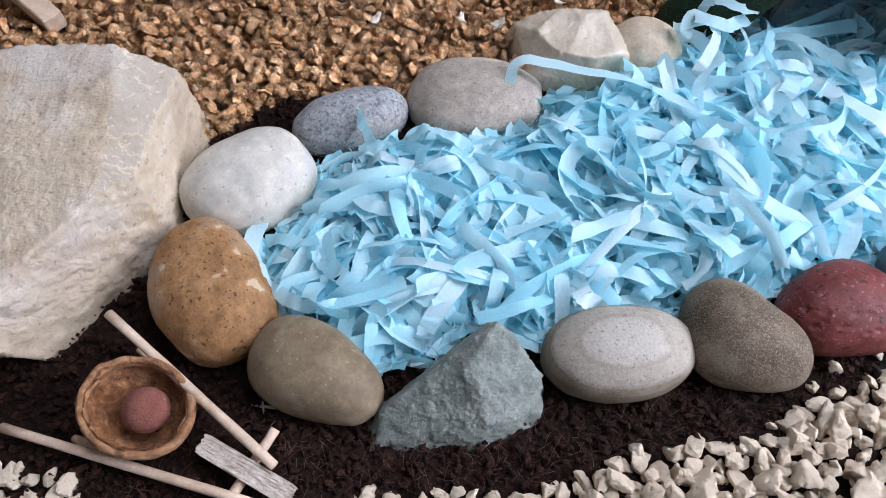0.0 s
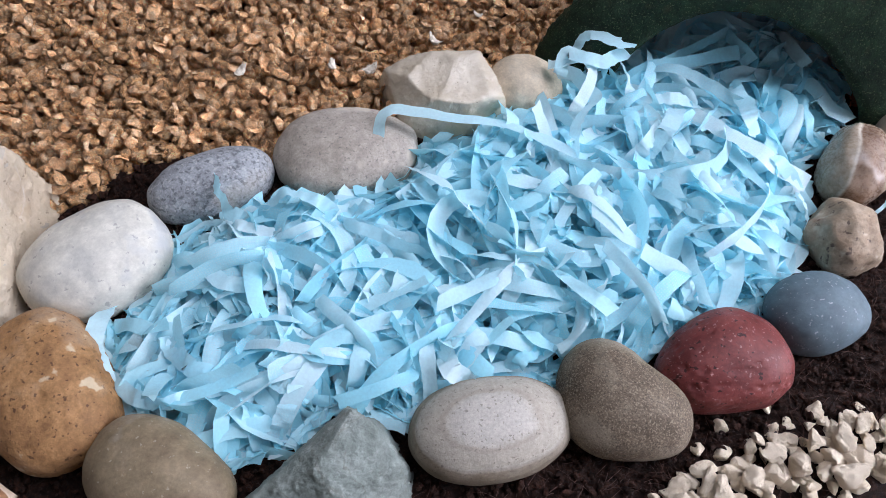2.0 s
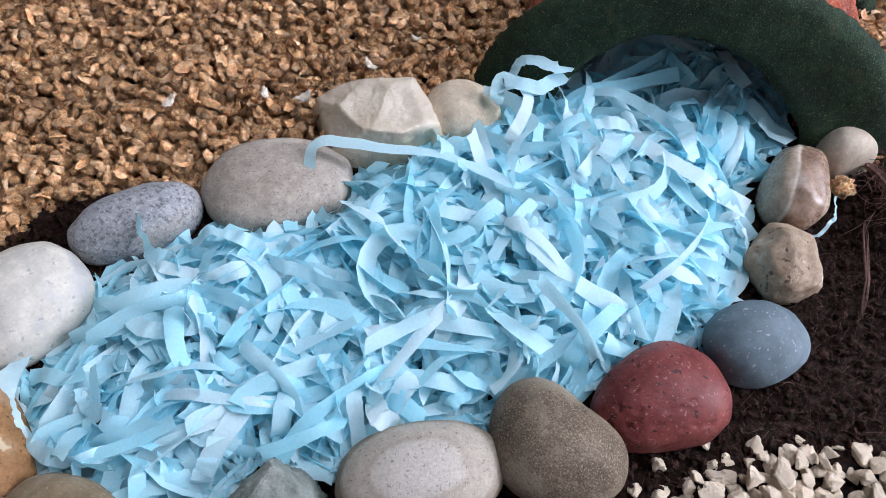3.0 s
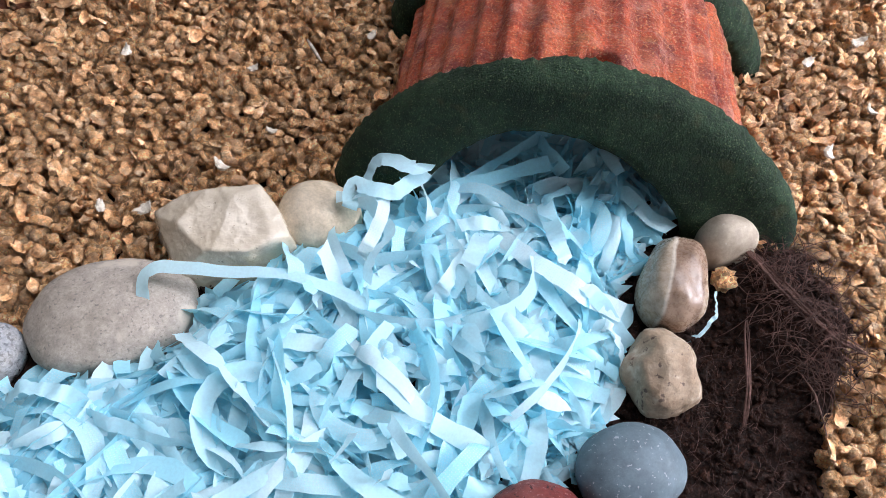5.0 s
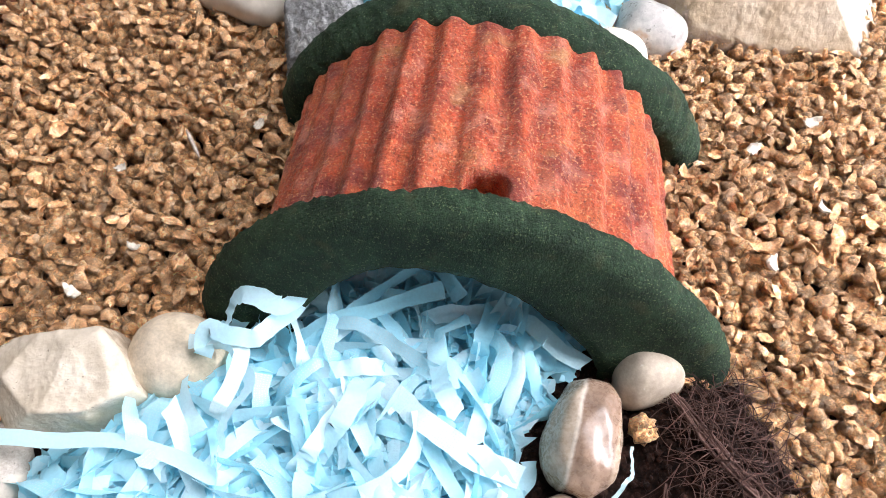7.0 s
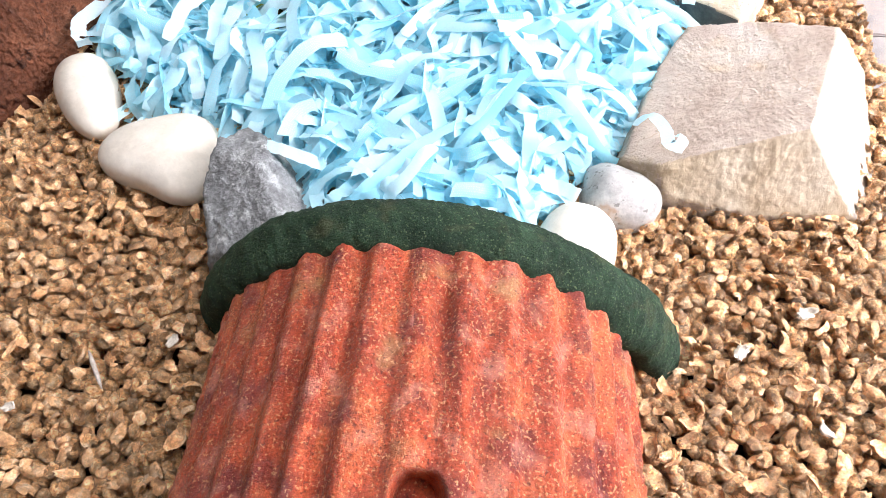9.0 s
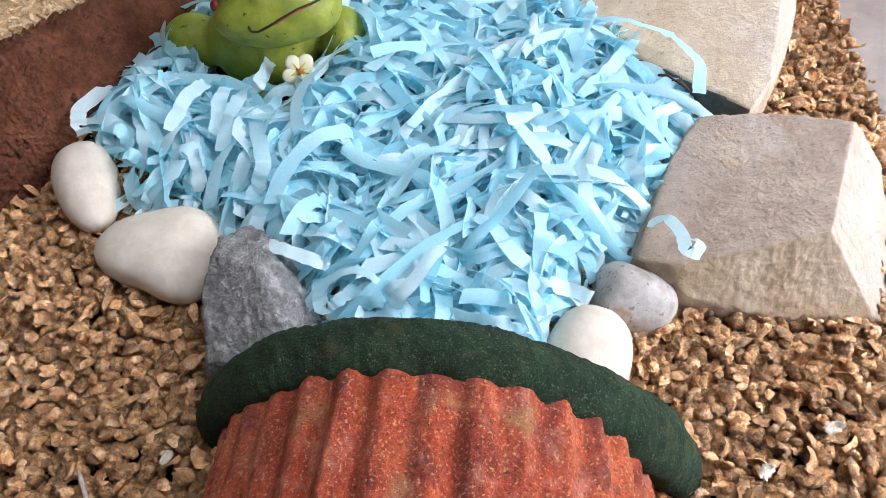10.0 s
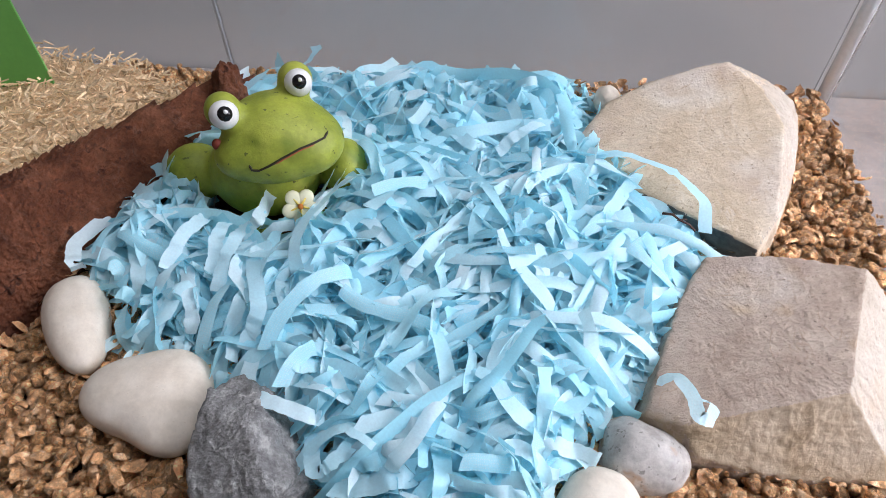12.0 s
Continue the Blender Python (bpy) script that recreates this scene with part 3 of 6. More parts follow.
def globe(nu, nv):
    """A ball of rings: directions and faces."""
    d = [(0, 0, 1.0)]
    for i in range(1, nv):
        t = math.pi * i / nv
        d += [(math.sin(t) * math.cos(2 * math.pi * j / nu), math.sin(t) * math.sin(2 * math.pi * j / nu), math.cos(t)) for j in range(nu)]
    d.append((0, 0, -1.0))
    f = [(0, 1 + j, 1 + (j + 1) % nu) for j in range(nu)]
    for i in range(nv - 2):
        a, b = 1 + i * nu, 1 + (i + 1) * nu
        for j in range(nu):
            k = (j + 1) % nu
            f += [(a + j, b + j, b + k), (a + j, b + k, a + k)]
    e = len(d) - 1
    a = 1 + (nv - 2) * nu
    f += [(e, a + (j + 1) % nu, a + j) for j in range(nu)]
    return np.array(d), np.array(f)


def pellet_shapes(count, seed, nu=10, nv=7):
    """Puffed straw pellets: ribbed ovals, hollow split cups and short broken stubs."""
    rng = np.random.default_rng(seed)
    d, f = globe(nu, nv)
    shapes = []
    for i in range(count):
        kind = (0, 2, 0, 1, 0, 2, 0, 0)[i % 8]
        axes = np.array((rng.uniform(0.80, 1.0), rng.uniform(0.70, 0.95), rng.uniform(1.0, 1.45)))
        r = 1 + 0.20 * fractal(d, 1.4, seed + i, 2) + 0.20 * fractal(d * (1, 1, 0.35), 4.2, seed + i + 40, 3) + 0.14 * fractal(d, 6.5, seed + i + 90, 2)
        v = d * r[:, None] * axes
        if kind == 1:  # a split cup: one side pushed in
            n = np.array((rng.normal(0, 1), rng.normal(0, 1), rng.normal(0, 0.5)))
            n /= np.linalg.norm(n)
            lift = v @ n
            rim = rng.uniform(0.05, 0.35)
            v -= np.where(lift > rim, (lift - rim) * 1.0 + 0.75 * np.clip((lift - rim) / 0.5, 0, 1) ** 0.6, 0)[:, None] * n
            v += 0.10 * fractal(d, 3.5, seed + i + 120, 2)[:, None] * n
        elif kind == 2:  # a stub: square ends
            v[:, 2] = np.clip(v[:, 2], -0.85, 0.85) * 1.15
            v[:, :2] *= 1.08
        shapes.append(v)
    return shapes, f


def scatter(shapes, faces, pos, size, rng):
    """Copies of shapes at positions, each turned and sized at random: vertices and faces."""
    n = len(pos)
    rot = rotations(n, rng)
    sh = np.stack(shapes)[rng.integers(0, len(shapes), n)] * size[:, None, None]
    v = np.einsum("nij,nkj->nki", rot, sh) + pos[:, None]
    f = (faces[None] + (np.arange(n) * v.shape[1])[:, None, None]).reshape(-1, 3)
    return v.reshape(-1, 3), f


def jitter_grid(x0, x1, y0, y1, step, rng):
    gx, gy = np.meshgrid(np.arange(x0, x1, step), np.arange(y0, y1, step * 0.9))
    gx[1::2] += step / 2
    x = gx.ravel() + rng.uniform(-0.4, 0.4, gx.size) * step
    y = gy.ravel() + rng.uniform(-0.4, 0.4, gx.size) * step
    return x, y


def pellet_ok(x, y):
    ok = in_tray(x, y, 0.004) & ~in_poly(x, y, SHAVEZONE)
    inpond = in_poly(x, y, SOILZONE) | (in_poly(x, y, POND) & (poly_dist(x, y, POND) > 0.006)) | (in_poly(x, y, POOL) & (poly_dist(x, y, POOL) > 0.016))
    return ok & ~inpond


NEAR = [(-0.23, 0.05), (-0.23, 0.275), (-0.125, 0.330), (-0.060, 0.385), (0.000, 0.430), (0.020, 0.620), (0.480, 0.620), (0.480, 0.340), (0.440, 0.280), (0.345, 0.190), (0.300, 0.060)]


def pellets():
    rng = np.random.default_rng(11)
    done = []
    for layer, (step, z, s0, s1) in enumerate(((0.0064, -0.0060, 0.0038, 0.0046), (0.0055, -0.0034, 0.0023, 0.0034), (0.0064, -0.0010, 0.0017, 0.0029))):
        x, y = jitter_grid(-0.27, 0.48, 0.06, 0.62, step, rng)
        k = pellet_ok(x, y) & in_poly(x, y, NEAR)
        x, y = x[k], y[k]
        wave = 0.0022 * fractal(np.stack([x, y, x * 0], 1), 22, 4, 2)
        pos = np.stack([x, y, z + wave + rng.normal(0, 0.0009, len(x))], 1)
        shapes, faces = pellet_shapes(10, 5, 6, 4) if layer == 0 else pellet_shapes(32, 5)
        done.append((shapes, faces, pos, rng.uniform(s0, s1, len(x))))
    x, y = jitter_grid(-0.75, 0.5, -0.3, 0.85, 0.0105, rng)
    k = pellet_ok(x, y) & ~in_poly(x, y, NEAR)
    x, y = x[k], y[k]
    done.append((*pellet_shapes(10, 5, 7, 5), np.stack([x, y, np.full(len(x), -0.0075)], 1), rng.uniform(0.0048, 0.0062, len(x))))
    vs, fs, off = [], [], 0
    for shapes, faces, pos, size in done:
        v, f = scatter(shapes, faces, pos, size, rng)
        vs.append(v)
        fs.append(f + off)
        off += len(v)
    me = fast_mesh("straw_pellets", np.concatenate(vs), np.concatenate(fs), PELLET, True)
    return tagged(part("straw_pellets", me), "golden brown crumbled straw pellets covering the tray", "bedding", kind="stuff")


pellets()


HUSK = mat("straw_husk", [(0.44, 0.190, 0.072), (0.73, 0.405, 0.185), (0.95, 0.71, 0.46)], 300, 0.38, 0.9, 1300, fine=0.35, island=0.34, spec=0.7, depth=0.0007, mottle=0.3, flake=(420, 0.36))


def flakes():
    """Curled husks lying over the pellets, each a small uneven cupped petal."""
    rng = np.random.default_rng(21)
    x, y = jitter_grid(-0.25, 0.47, 0.10, 0.56, 0.0050, rng)
    k = pellet_ok(x, y) & in_poly(x, y, NEAR) & (rng.random(len(x)) < 0.55)
    x, y = x[k], y[k]
    n = len(x)
    p, q = 5, 4
    s, t = np.meshgrid(np.linspace(-1, 1, p), np.linspace(-1, 1, q), indexing="ij")
    ln, wd = rng.uniform(0.0014, 0.0040, n), rng.uniform(0.0012, 0.0028, n)
    side = np.where(rng.random(n) < 0.3, -1.0, 1.0)
    b1, b2 = side * rng.uniform(0.1, 0.7, n), side * rng.uniform(0.3, 1.0, n)
    base = np.zeros((n, p, q, 3))
    ragged = 1 + 0.12 * rng.normal(size=(n, p, q))
    base[..., 0] = s * ln[:, None, None] * ragged
    base[..., 1] = t * (1 - 0.55 * s ** 2) * wd[:, None, None] * ragged
    base[..., 2] = -(b1 * ln)[:, None, None] * s ** 2 * 0.7 - (b2 * wd)[:, None, None] * t ** 2 * 0.8 + 0.0002 * rng.normal(size=(n, p, q))
    az, lean, tip = rng.uniform(0, 6.3, n), rng.normal(0, 0.6, n), rng.normal(0, 0.6, n)
    ca, sa, cl, sl, ct, st = np.cos(az), np.sin(az), np.cos(lean), np.sin(lean), np.cos(tip), np.sin(tip)
    z0, z1 = np.zeros(n), np.ones(n)
    rz = np.stack([np.stack([ca, -sa, z0], -1), np.stack([sa, ca, z0], -1), np.stack([z0, z0, z1], -1)], 1)
    rx = np.stack([np.stack([z1, z0, z0], -1), np.stack([z0, cl, -sl], -1), np.stack([z0, sl, cl], -1)], 1)
    ry = np.stack([np.stack([ct, z0, st], -1), np.stack([z0, z1, z0], -1), np.stack([-st, z0, ct], -1)], 1)
    v = np.einsum("nij,nabj->nabi", rz @ rx @ ry, base)
    wave = 0.0022 * fractal(np.stack([x, y, x * 0], 1), 22, 4, 2)
    v += np.stack([x, y, 0.0008 + wave + 0.0028 * rng.random(n)], 1)[:, None, None]
    f = np.array([(i * q + j, i * q + j + 1, (i + 1) * q + j + 1, (i + 1) * q + j) for i in range(p - 1) for j in range(q - 1)])
    f = (f[None] + (np.arange(n) * p * q)[:, None, None]).reshape(-1, 4)
    me = fast_mesh("straw_husks", v.reshape(-1, 3), f, HUSK, True)
    return tagged(part("straw_husks", me), "curled golden straw husks lying on the pellets", "bedding", kind="stuff")


flakes()


def soil_crumbs():
    rng = np.random.default_rng(31)
    small = globe(5, 4)
    shapes = [small[0] * (1 + 0.75 * fractal(small[0], 2.2, i + 3, 3))[:, None] * (1.5, 0.9, 0.7) for i in range(10)]
    x, y = jitter_grid(-0.20, 0.28, 0.025, 0.215, 0.0023, rng)
    k = in_poly(x, y, SOILZONE) & ~(in_poly(x, y, POND) & (poly_dist(x, y, POND) > 0.012)) & ~(in_poly(x, y, CHIPZONE) & (poly_dist(x, y, CHIPZONE) > 0.002))
    x, y = x[k], y[k]
    s = 0.0004 + 0.0012 * rng.random(len(x)) ** 3
    p = np.stack([x, y, ground_height(x, y) + 0.0012 + 0.0012 * rng.random(len(x))], 1)
    me = fast_mesh("soil_crumbs", *scatter(shapes, small[1], p, s, rng), CRUMB)
    return tagged(part("soil_crumbs", me), "loose dark crumbs of potting soil", "soil", kind="stuff")


soil_crumbs()


def fibres(name, label, zone, count, lengths, radius, material, height, seed, spread=0.6):
    """Thin curved threads lying over the ground."""
    rng = np.random.default_rng(seed)
    xs, ys = [p[0] for p in zone], [p[1] for p in zone]
    verts, faces = [], []
    made = 0
    while made < count:
        x, y = rng.uniform(min(xs), max(xs)), rng.uniform(min(ys), max(ys))
        if not in_poly(np.array([x]), np.array([y]), zone)[0]:
            continue
        made += 1
        m, ln, a, k = 8, rng.uniform(*lengths), rng.uniform(0, 6.3), rng.normal(0, 70)
        s = np.linspace(0, ln, m)
        ang = a + k * s
        px, py = x + np.cumsum(np.cos(ang)) * ln / m, y + np.cumsum(np.sin(ang)) * ln / m
        pz = ground_height(px, py) + height * (0.35 + spread * rng.random() * np.sin(np.linspace(0.2, 2.9, m)))
        nx, ny = -np.sin(ang), np.cos(ang)
        b = len(verts) * 1
        ring = []
        for i in range(m):
            r = radius * (1 - 0.5 * i / m)
            ring += [(px[i] + nx[i] * r, py[i] + ny[i] * r, pz[i]), (px[i] - nx[i] * r, py[i] - ny[i] * r, pz[i]), (px[i], py[i], pz[i] + 1.6 * r)]
        verts += ring
        for i in range(m - 1):
            for j in range(3):
                q = (j + 1) % 3
                faces.append((b + i * 3 + j, b + i * 3 + q, b + i * 3 + 3 + q, b + i * 3 + 3 + j))
    me = fast_mesh(name, np.array(verts), np.array(faces), material, True)
    return tagged(part(name, me), label, "fibres", kind="stuff")


SOIL_FRONT = [(-0.13, 0.035), (0.12, 0.035), (0.215, 0.08), (0.235, 0.15), (0.20, 0.15), (0.15, 0.085), (0.03, 0.06), (-0.10, 0.06)]
MOUND = [(0.236, 0.176), (0.258, 0.180), (0.272, 0.160), (0.262, 0.138), (0.248, 0.118), (0.236, 0.128), (0.232, 0.155)]
fibres("soil_fibres", "fine brown threads in the potting soil", SOIL_FRONT, 1300, (0.003, 0.010), 0.00008, FIBRE, 0.0032, 41)
fibres("coir_tuft", "tangled red-brown coir fibres on the soil mound", MOUND, 480, (0.005, 0.018), 0.00016, FIBRE, 0.0090, 43, 1.0)


def shavings():
    rng = np.random.default_rng(51)
    x, y = jitter_grid(-0.10, 0.15, 0.40, 0.66, 0.0026, rng)
    k = in_poly(x, y, SHAVEZONE) & in_tray(x, y, 0.003)
    x, y = x[k], y[k]
    n = len(x)
    base = np.array([(-1, -1, -1), (1, -1, -1), (1, 1, -1), (-1, 1, -1), (-1, -1, 1), (1, -1, 1), (1, 1, 1), (-1, 1, 1)], float)
    f = np.array([(0, 3, 2, 1), (4, 5, 6, 7), (0, 1, 5, 4), (1, 2, 6, 5), (2, 3, 7, 6), (3, 0, 4, 7)])
    dims = np.stack([rng.uniform(0.0010, 0.0042, n), rng.uniform(0.0003, 0.0008, n), rng.uniform(0.0001, 0.0003, n)], 1)
    rot = rotations(n, rng)
    v = np.einsum("nij,nkj->nki", rot, base[None] * dims[:, None])
    v[:, :, 2] *= 0.55
    z = 0.022 + 0.006 * rng.random(n) + 0.004 * fractal(np.stack([x, y, x * 0], 1), 18, 2, 2)
    v += np.stack([x, y, z], 1)[:, None]
    f = (f[None] + (np.arange(n) * 8)[:, None, None]).reshape(-1, 4)
    tagged(part("wood_shavings", fast_mesh("wood_shavings", v.reshape(-1, 3), f, SHAVING)), "pale straw-coloured wood shavings behind the bark", "shavings", kind="stuff")
    nx = 110
    gx, gy = np.meshgrid(np.linspace(-0.2, 0.16, nx), np.linspace(0.36, 0.68, nx))
    x, y = gx.ravel(), gy.ravel()
    inside = in_poly(x, y, SHAVEZONE) & in_tray(x, y, 0.003)
    z = np.where(inside, 0.021, -0.013)
    idx = np.arange(nx * nx).reshape(nx, nx)
    f = np.stack([idx[:-1, :-1], idx[:-1, 1:], idx[1:, 1:], idx[1:, :-1]], -1).reshape(-1, 4)
    f = f[inside[f].all(1)]
    tagged(part("shavings_bed", fast_mesh("shavings_bed", np.stack([x, y, z], 1), f, SHAVING, True)), "packed bed of pale wood shavings", "shavings", kind="stuff")


shavings()

# ---- stones round the pond ----
CREAM = mat("cream_stone", [(0.44, 0.43, 0.40), (0.58, 0.55, 0.48), (0.64, 0.605, 0.53)], 45, 0.6, 0.18, 900, fine=0.08, spec=0.28, depth=0.0004, lumpy=0.12, mottle=0.2, specks=[((0.25, 0.24, 0.23), 420, 0.64, 0.70, 0.6), ((0.42, 0.43, 0.45), 60, 0.58, 0.7, 0.6)])
BROWN = mat("brown_stone", [(0.17, 0.082, 0.033), (0.31, 0.163, 0.066), (0.41, 0.25, 0.127)], 60, 0.65, 0.48, 900, fine=0.30, spec=0.28, depth=0.0004, lumpy=0.12, mottle=0.2,
            specks=[((0.07, 0.03, 0.015), 620, 0.62, 0.67, 0.8), ((0.36, 0.29, 0.22), 48, 0.54, 0.68, 0.55), ((0.60, 0.50, 0.35), 120, 0.64, 0.68, 0.7)])
OLIVE = mat("olive_stone", [(0.14, 0.10, 0.060), (0.215, 0.163, 0.100), (0.28, 0.22, 0.15)], 50, 0.6, 0.30, 900, fine=0.24, spec=0.28, depth=0.0004, lumpy=0.12, mottle=0.2, specks=[((0.36, 0.32, 0.26), 70, 0.58, 0.68, 0.55), ((0.16, 0.10, 0.05), 60, 0.58, 0.70, 0.5), ((0.45, 0.40, 0.32), 700, 0.66, 0.72, 0.5)])
GREENROCK = mat("green_slate", [(0.16, 0.185, 0.165), (0.235, 0.265, 0.24), (0.33, 0.355, 0.325)], 90, 0.75, 0.8, 900, fine=0.22, depth=0.0009, veins=[((0.12, 0.10, 0.07), 40, 0.012, 0.5), ((0.42, 0.44, 0.41), 60, 0.015, 0.5)])
# Ringed cap tinted paler for top light; foot darkened for stain and shade.
OVAL = mat("oval_stone", [(0.18, 0.14, 0.095), (0.255, 0.21, 0.155), (0.33, 0.285, 0.225)], 70, 0.7, 0.5, 1000, fine=0.22, spec=0.28, depth=0.0004, lumpy=0.12, mottle=0.08,
           specks=[((0.10, 0.08, 0.06), 900, 0.62, 0.68, 0.5)], bands=(2, [(0.0076, 0.03, (0.50, 0.455, 0.39), 0.65), (0.0128, 0.03, (0.60, 0.585, 0.56), 0.3), (0.0122, 0.0124, (0.24, 0.19, 0.14), 0.6), (0.0080, 0.0081, (0.07, 0.05, 0.04), 0.55), (-0.02, 0.0040, (0.15, 0.11, 0.075), 0.4)], 0.0022))
PEAR = mat("dark_speckled_stone", [(0.070, 0.050, 0.033), (0.145, 0.108, 0.074), (0.27, 0.22, 0.165)], 45, 0.7, 0.48, 1000, fine=0.45, spec=0.28, depth=0.0004, lumpy=0.12, mottle=0.2,
           specks=[((0.38, 0.31, 0.22), 1900, 0.52, 0.66, 0.6), ((0.03, 0.022, 0.016), 1500, 0.56, 0.66, 0.6), ((0.32, 0.27, 0.20), 38, 0.52, 0.68, 0.6)])
REDSTONE = mat("red_stone", [(0.095, 0.018, 0.016), (0.155, 0.033, 0.029), (0.21, 0.058, 0.048)], 60, 0.5, 0.48, 700, fine=0.24, spec=0.28, depth=0.0004, lumpy=0.12, mottle=0.2,
               specks=[((0.025, 0.008, 0.008), 480, 0.63, 0.67, 0.9), ((0.40, 0.22, 0.21), 900, 0.62, 0.70, 0.6), ((0.5, 0.36, 0.36), 130, 0.72, 0.78, 0.5)])
BLUESTONE = mat("blue_grey_stone", [(0.082, 0.115, 0.135), (0.115, 0.155, 0.18), (0.15, 0.195, 0.22)], 50, 0.6, 0.24, 1100, fine=0.11, spec=0.28, depth=0.0004, lumpy=0.12, mottle=0.2, specks=[((0.4, 0.42, 0.45), 800, 0.64, 0.70, 0.7)])
TANSTONE = mat("tan_stone", [(0.23, 0.15, 0.095), (0.35, 0.26, 0.18), (0.46, 0.37, 0.28)], 90, 0.65, 0.7, 900, fine=0.22, spec=0.35, depth=0.0006, lumpy=0.5, mottle=0.25, specks=[((0.58, 0.49, 0.38), 150, 0.60, 0.68, 0.7), ((0.08, 0.05, 0.04), 420, 0.64, 0.69, 0.8), ((0.30, 0.14, 0.08), 110, 0.62, 0.72, 0.5)])
BANDSTONE = mat("banded_stone", [(0.16, 0.098, 0.066), (0.235, 0.155, 0.108), (0.31, 0.22, 0.16)], 70, 0.28, 0.15, 700, fine=0.10, depth=0.0004, lumpy=0.12, mottle=0.25, spec=0.5,
                bands=(0, [(0.0050, 0.03, (0.40, 0.33, 0.25), 0.85), (0.0044, 0.0054, (0.60, 0.54, 0.46), 0.8), (-0.03, -0.0075, (0.42, 0.33, 0.24), 0.6)], 0.003))
CONESTONE = mat("pale_brown_stone", [(0.34, 0.28, 0.21), (0.46, 0.39, 0.31)], 80, 0.6, 0.36, 800, fine=0.14, spec=0.28, depth=0.0004, lumpy=0.12, mottle=0.2, specks=[((0.55, 0.5, 0.42), 300, 0.66, 0.72, 0.6)])
GRANITE = mat("blue_granite", [(0.22, 0.225, 0.235), (0.30, 0.31, 0.325), (0.37, 0.375, 0.385)], 60, 0.7, 0.48, 1100, fine=0.42, spec=0.28, depth=0.0004, lumpy=0.12, mottle=0.2,
              specks=[((0.08, 0.085, 0.09), 620, 0.54, 0.62, 0.65), ((0.52, 0.51, 0.50), 700, 0.58, 0.66, 0.6), ((0.36, 0.30, 0.22), 50, 0.56, 0.70, 0.5)])
BUFF = mat("buff_stone", [(0.30, 0.26, 0.21), (0.38, 0.33, 0.28), (0.43, 0.38, 0.33)], 60, 0.65, 0.36, 1100, fine=0.26, spec=0.28, depth=0.0004, lumpy=0.12, mottle=0.2,
           specks=[((0.14, 0.13, 0.12), 800, 0.60, 0.68, 0.6), ((0.6, 0.53, 0.44), 48, 0.63, 0.67, 0.7)])
CHIPSTONE = mat("broken_flint", [(0.46, 0.375, 0.27), (0.57, 0.49, 0.38), (0.64, 0.57, 0.47)], 40, 0.22, 0.5, 700, fine=0.06, spec=0.9, depth=0.0006, mottle=0.05, specks=[((0.60, 0.46, 0.22), 38, 0.58, 0.70, 0.5), ((0.10, 0.08, 0.06), 520, 0.69, 0.73, 0.6)])
ROUNDSTONE = mat("pale_round_stone", [(0.52, 0.415, 0.29), (0.60, 0.50, 0.37), (0.66, 0.57, 0.45)], 70, 0.65, 0.30, 1100, fine=0.10, spec=0.28, depth=0.0004, lumpy=0.12, mottle=0.2)
WHITESTONE = mat("white_pebble", [(0.58, 0.505, 0.405), (0.655, 0.590, 0.495), (0.70, 0.645, 0.56)], 60, 0.55, 0.14, 900, fine=0.06, spec=0.28, depth=0.0004, lumpy=0.12, mottle=0.07, specks=[((0.45, 0.36, 0.26), 900, 0.66, 0.72, 0.4), ((0.66, 0.53, 0.33), 45, 0.60, 0.74, 0.4)])
GREYROCK = mat("grey_rock", [(0.15, 0.15, 0.15), (0.28, 0.28, 0.275), (0.42, 0.42, 0.41)], 130, 0.75, 1.00, 900, fine=0.40, depth=0.0014,
               specks=[((0.62, 0.62, 0.6), 130, 0.60, 0.70, 0.7), ((0.06, 0.06, 0.06), 260, 0.64, 0.70, 0.5)], veins=[((0.6, 0.6, 0.58), 30, 0.012, 0.8), ((0.07, 0.07, 0.07), 45, 0.010, 0.7)])
MARBLE = mat("mottled_pebble", [(0.26, 0.235, 0.21), (0.44, 0.415, 0.385), (0.58, 0.555, 0.52)], 80, 0.45, 0.18, 900, fine=0.12, spec=0.28, depth=0.0004, lumpy=0.12, mottle=0.2, specks=[((0.36, 0.20, 0.10), 110, 0.58, 0.68, 0.7), ((0.10, 0.09, 0.08), 500, 0.62, 0.68, 0.6)])
LIMESTONE = mat("cream_limestone", [(0.50, 0.385, 0.255), (0.61, 0.505, 0.375), (0.68, 0.60, 0.48)], 30, 0.85, 1.0, 520, fine=0.08, mottle=0.10, spec=0.2, depth=0.0009, lumpy=0.8,
                specks=[((0.44, 0.33, 0.28), 20, 0.53, 0.70, 0.5), ((0.50, 0.36, 0.20), 42, 0.60, 0.70, 0.45), ((0.70, 0.645, 0.57), 30, 0.56, 0.68, 0.6), ((0.24, 0.18, 0.13), 420, 0.65, 0.70, 0.6)],
                veins=[((0.40, 0.28, 0.17), 14, 0.008, 0.5), ((0.70, 0.64, 0.56), 20, 0.012, 0.5)])
# For faces toward the side window; how lit they look is set in colour.
LITSTONE = mat("lit_face_limestone", [(0.41, 0.34, 0.265), (0.475, 0.415, 0.34), (0.53, 0.48, 0.41)], 34, 0.85, 1.0, 480, fine=0.06, mottle=0.08, spec=0.2, depth=0.0008, lumpy=0.9, specks=[((0.50, 0.37, 0.26), 26, 0.58, 0.70, 0.5), ((0.30, 0.22, 0.16), 420, 0.66, 0.71, 0.5)])
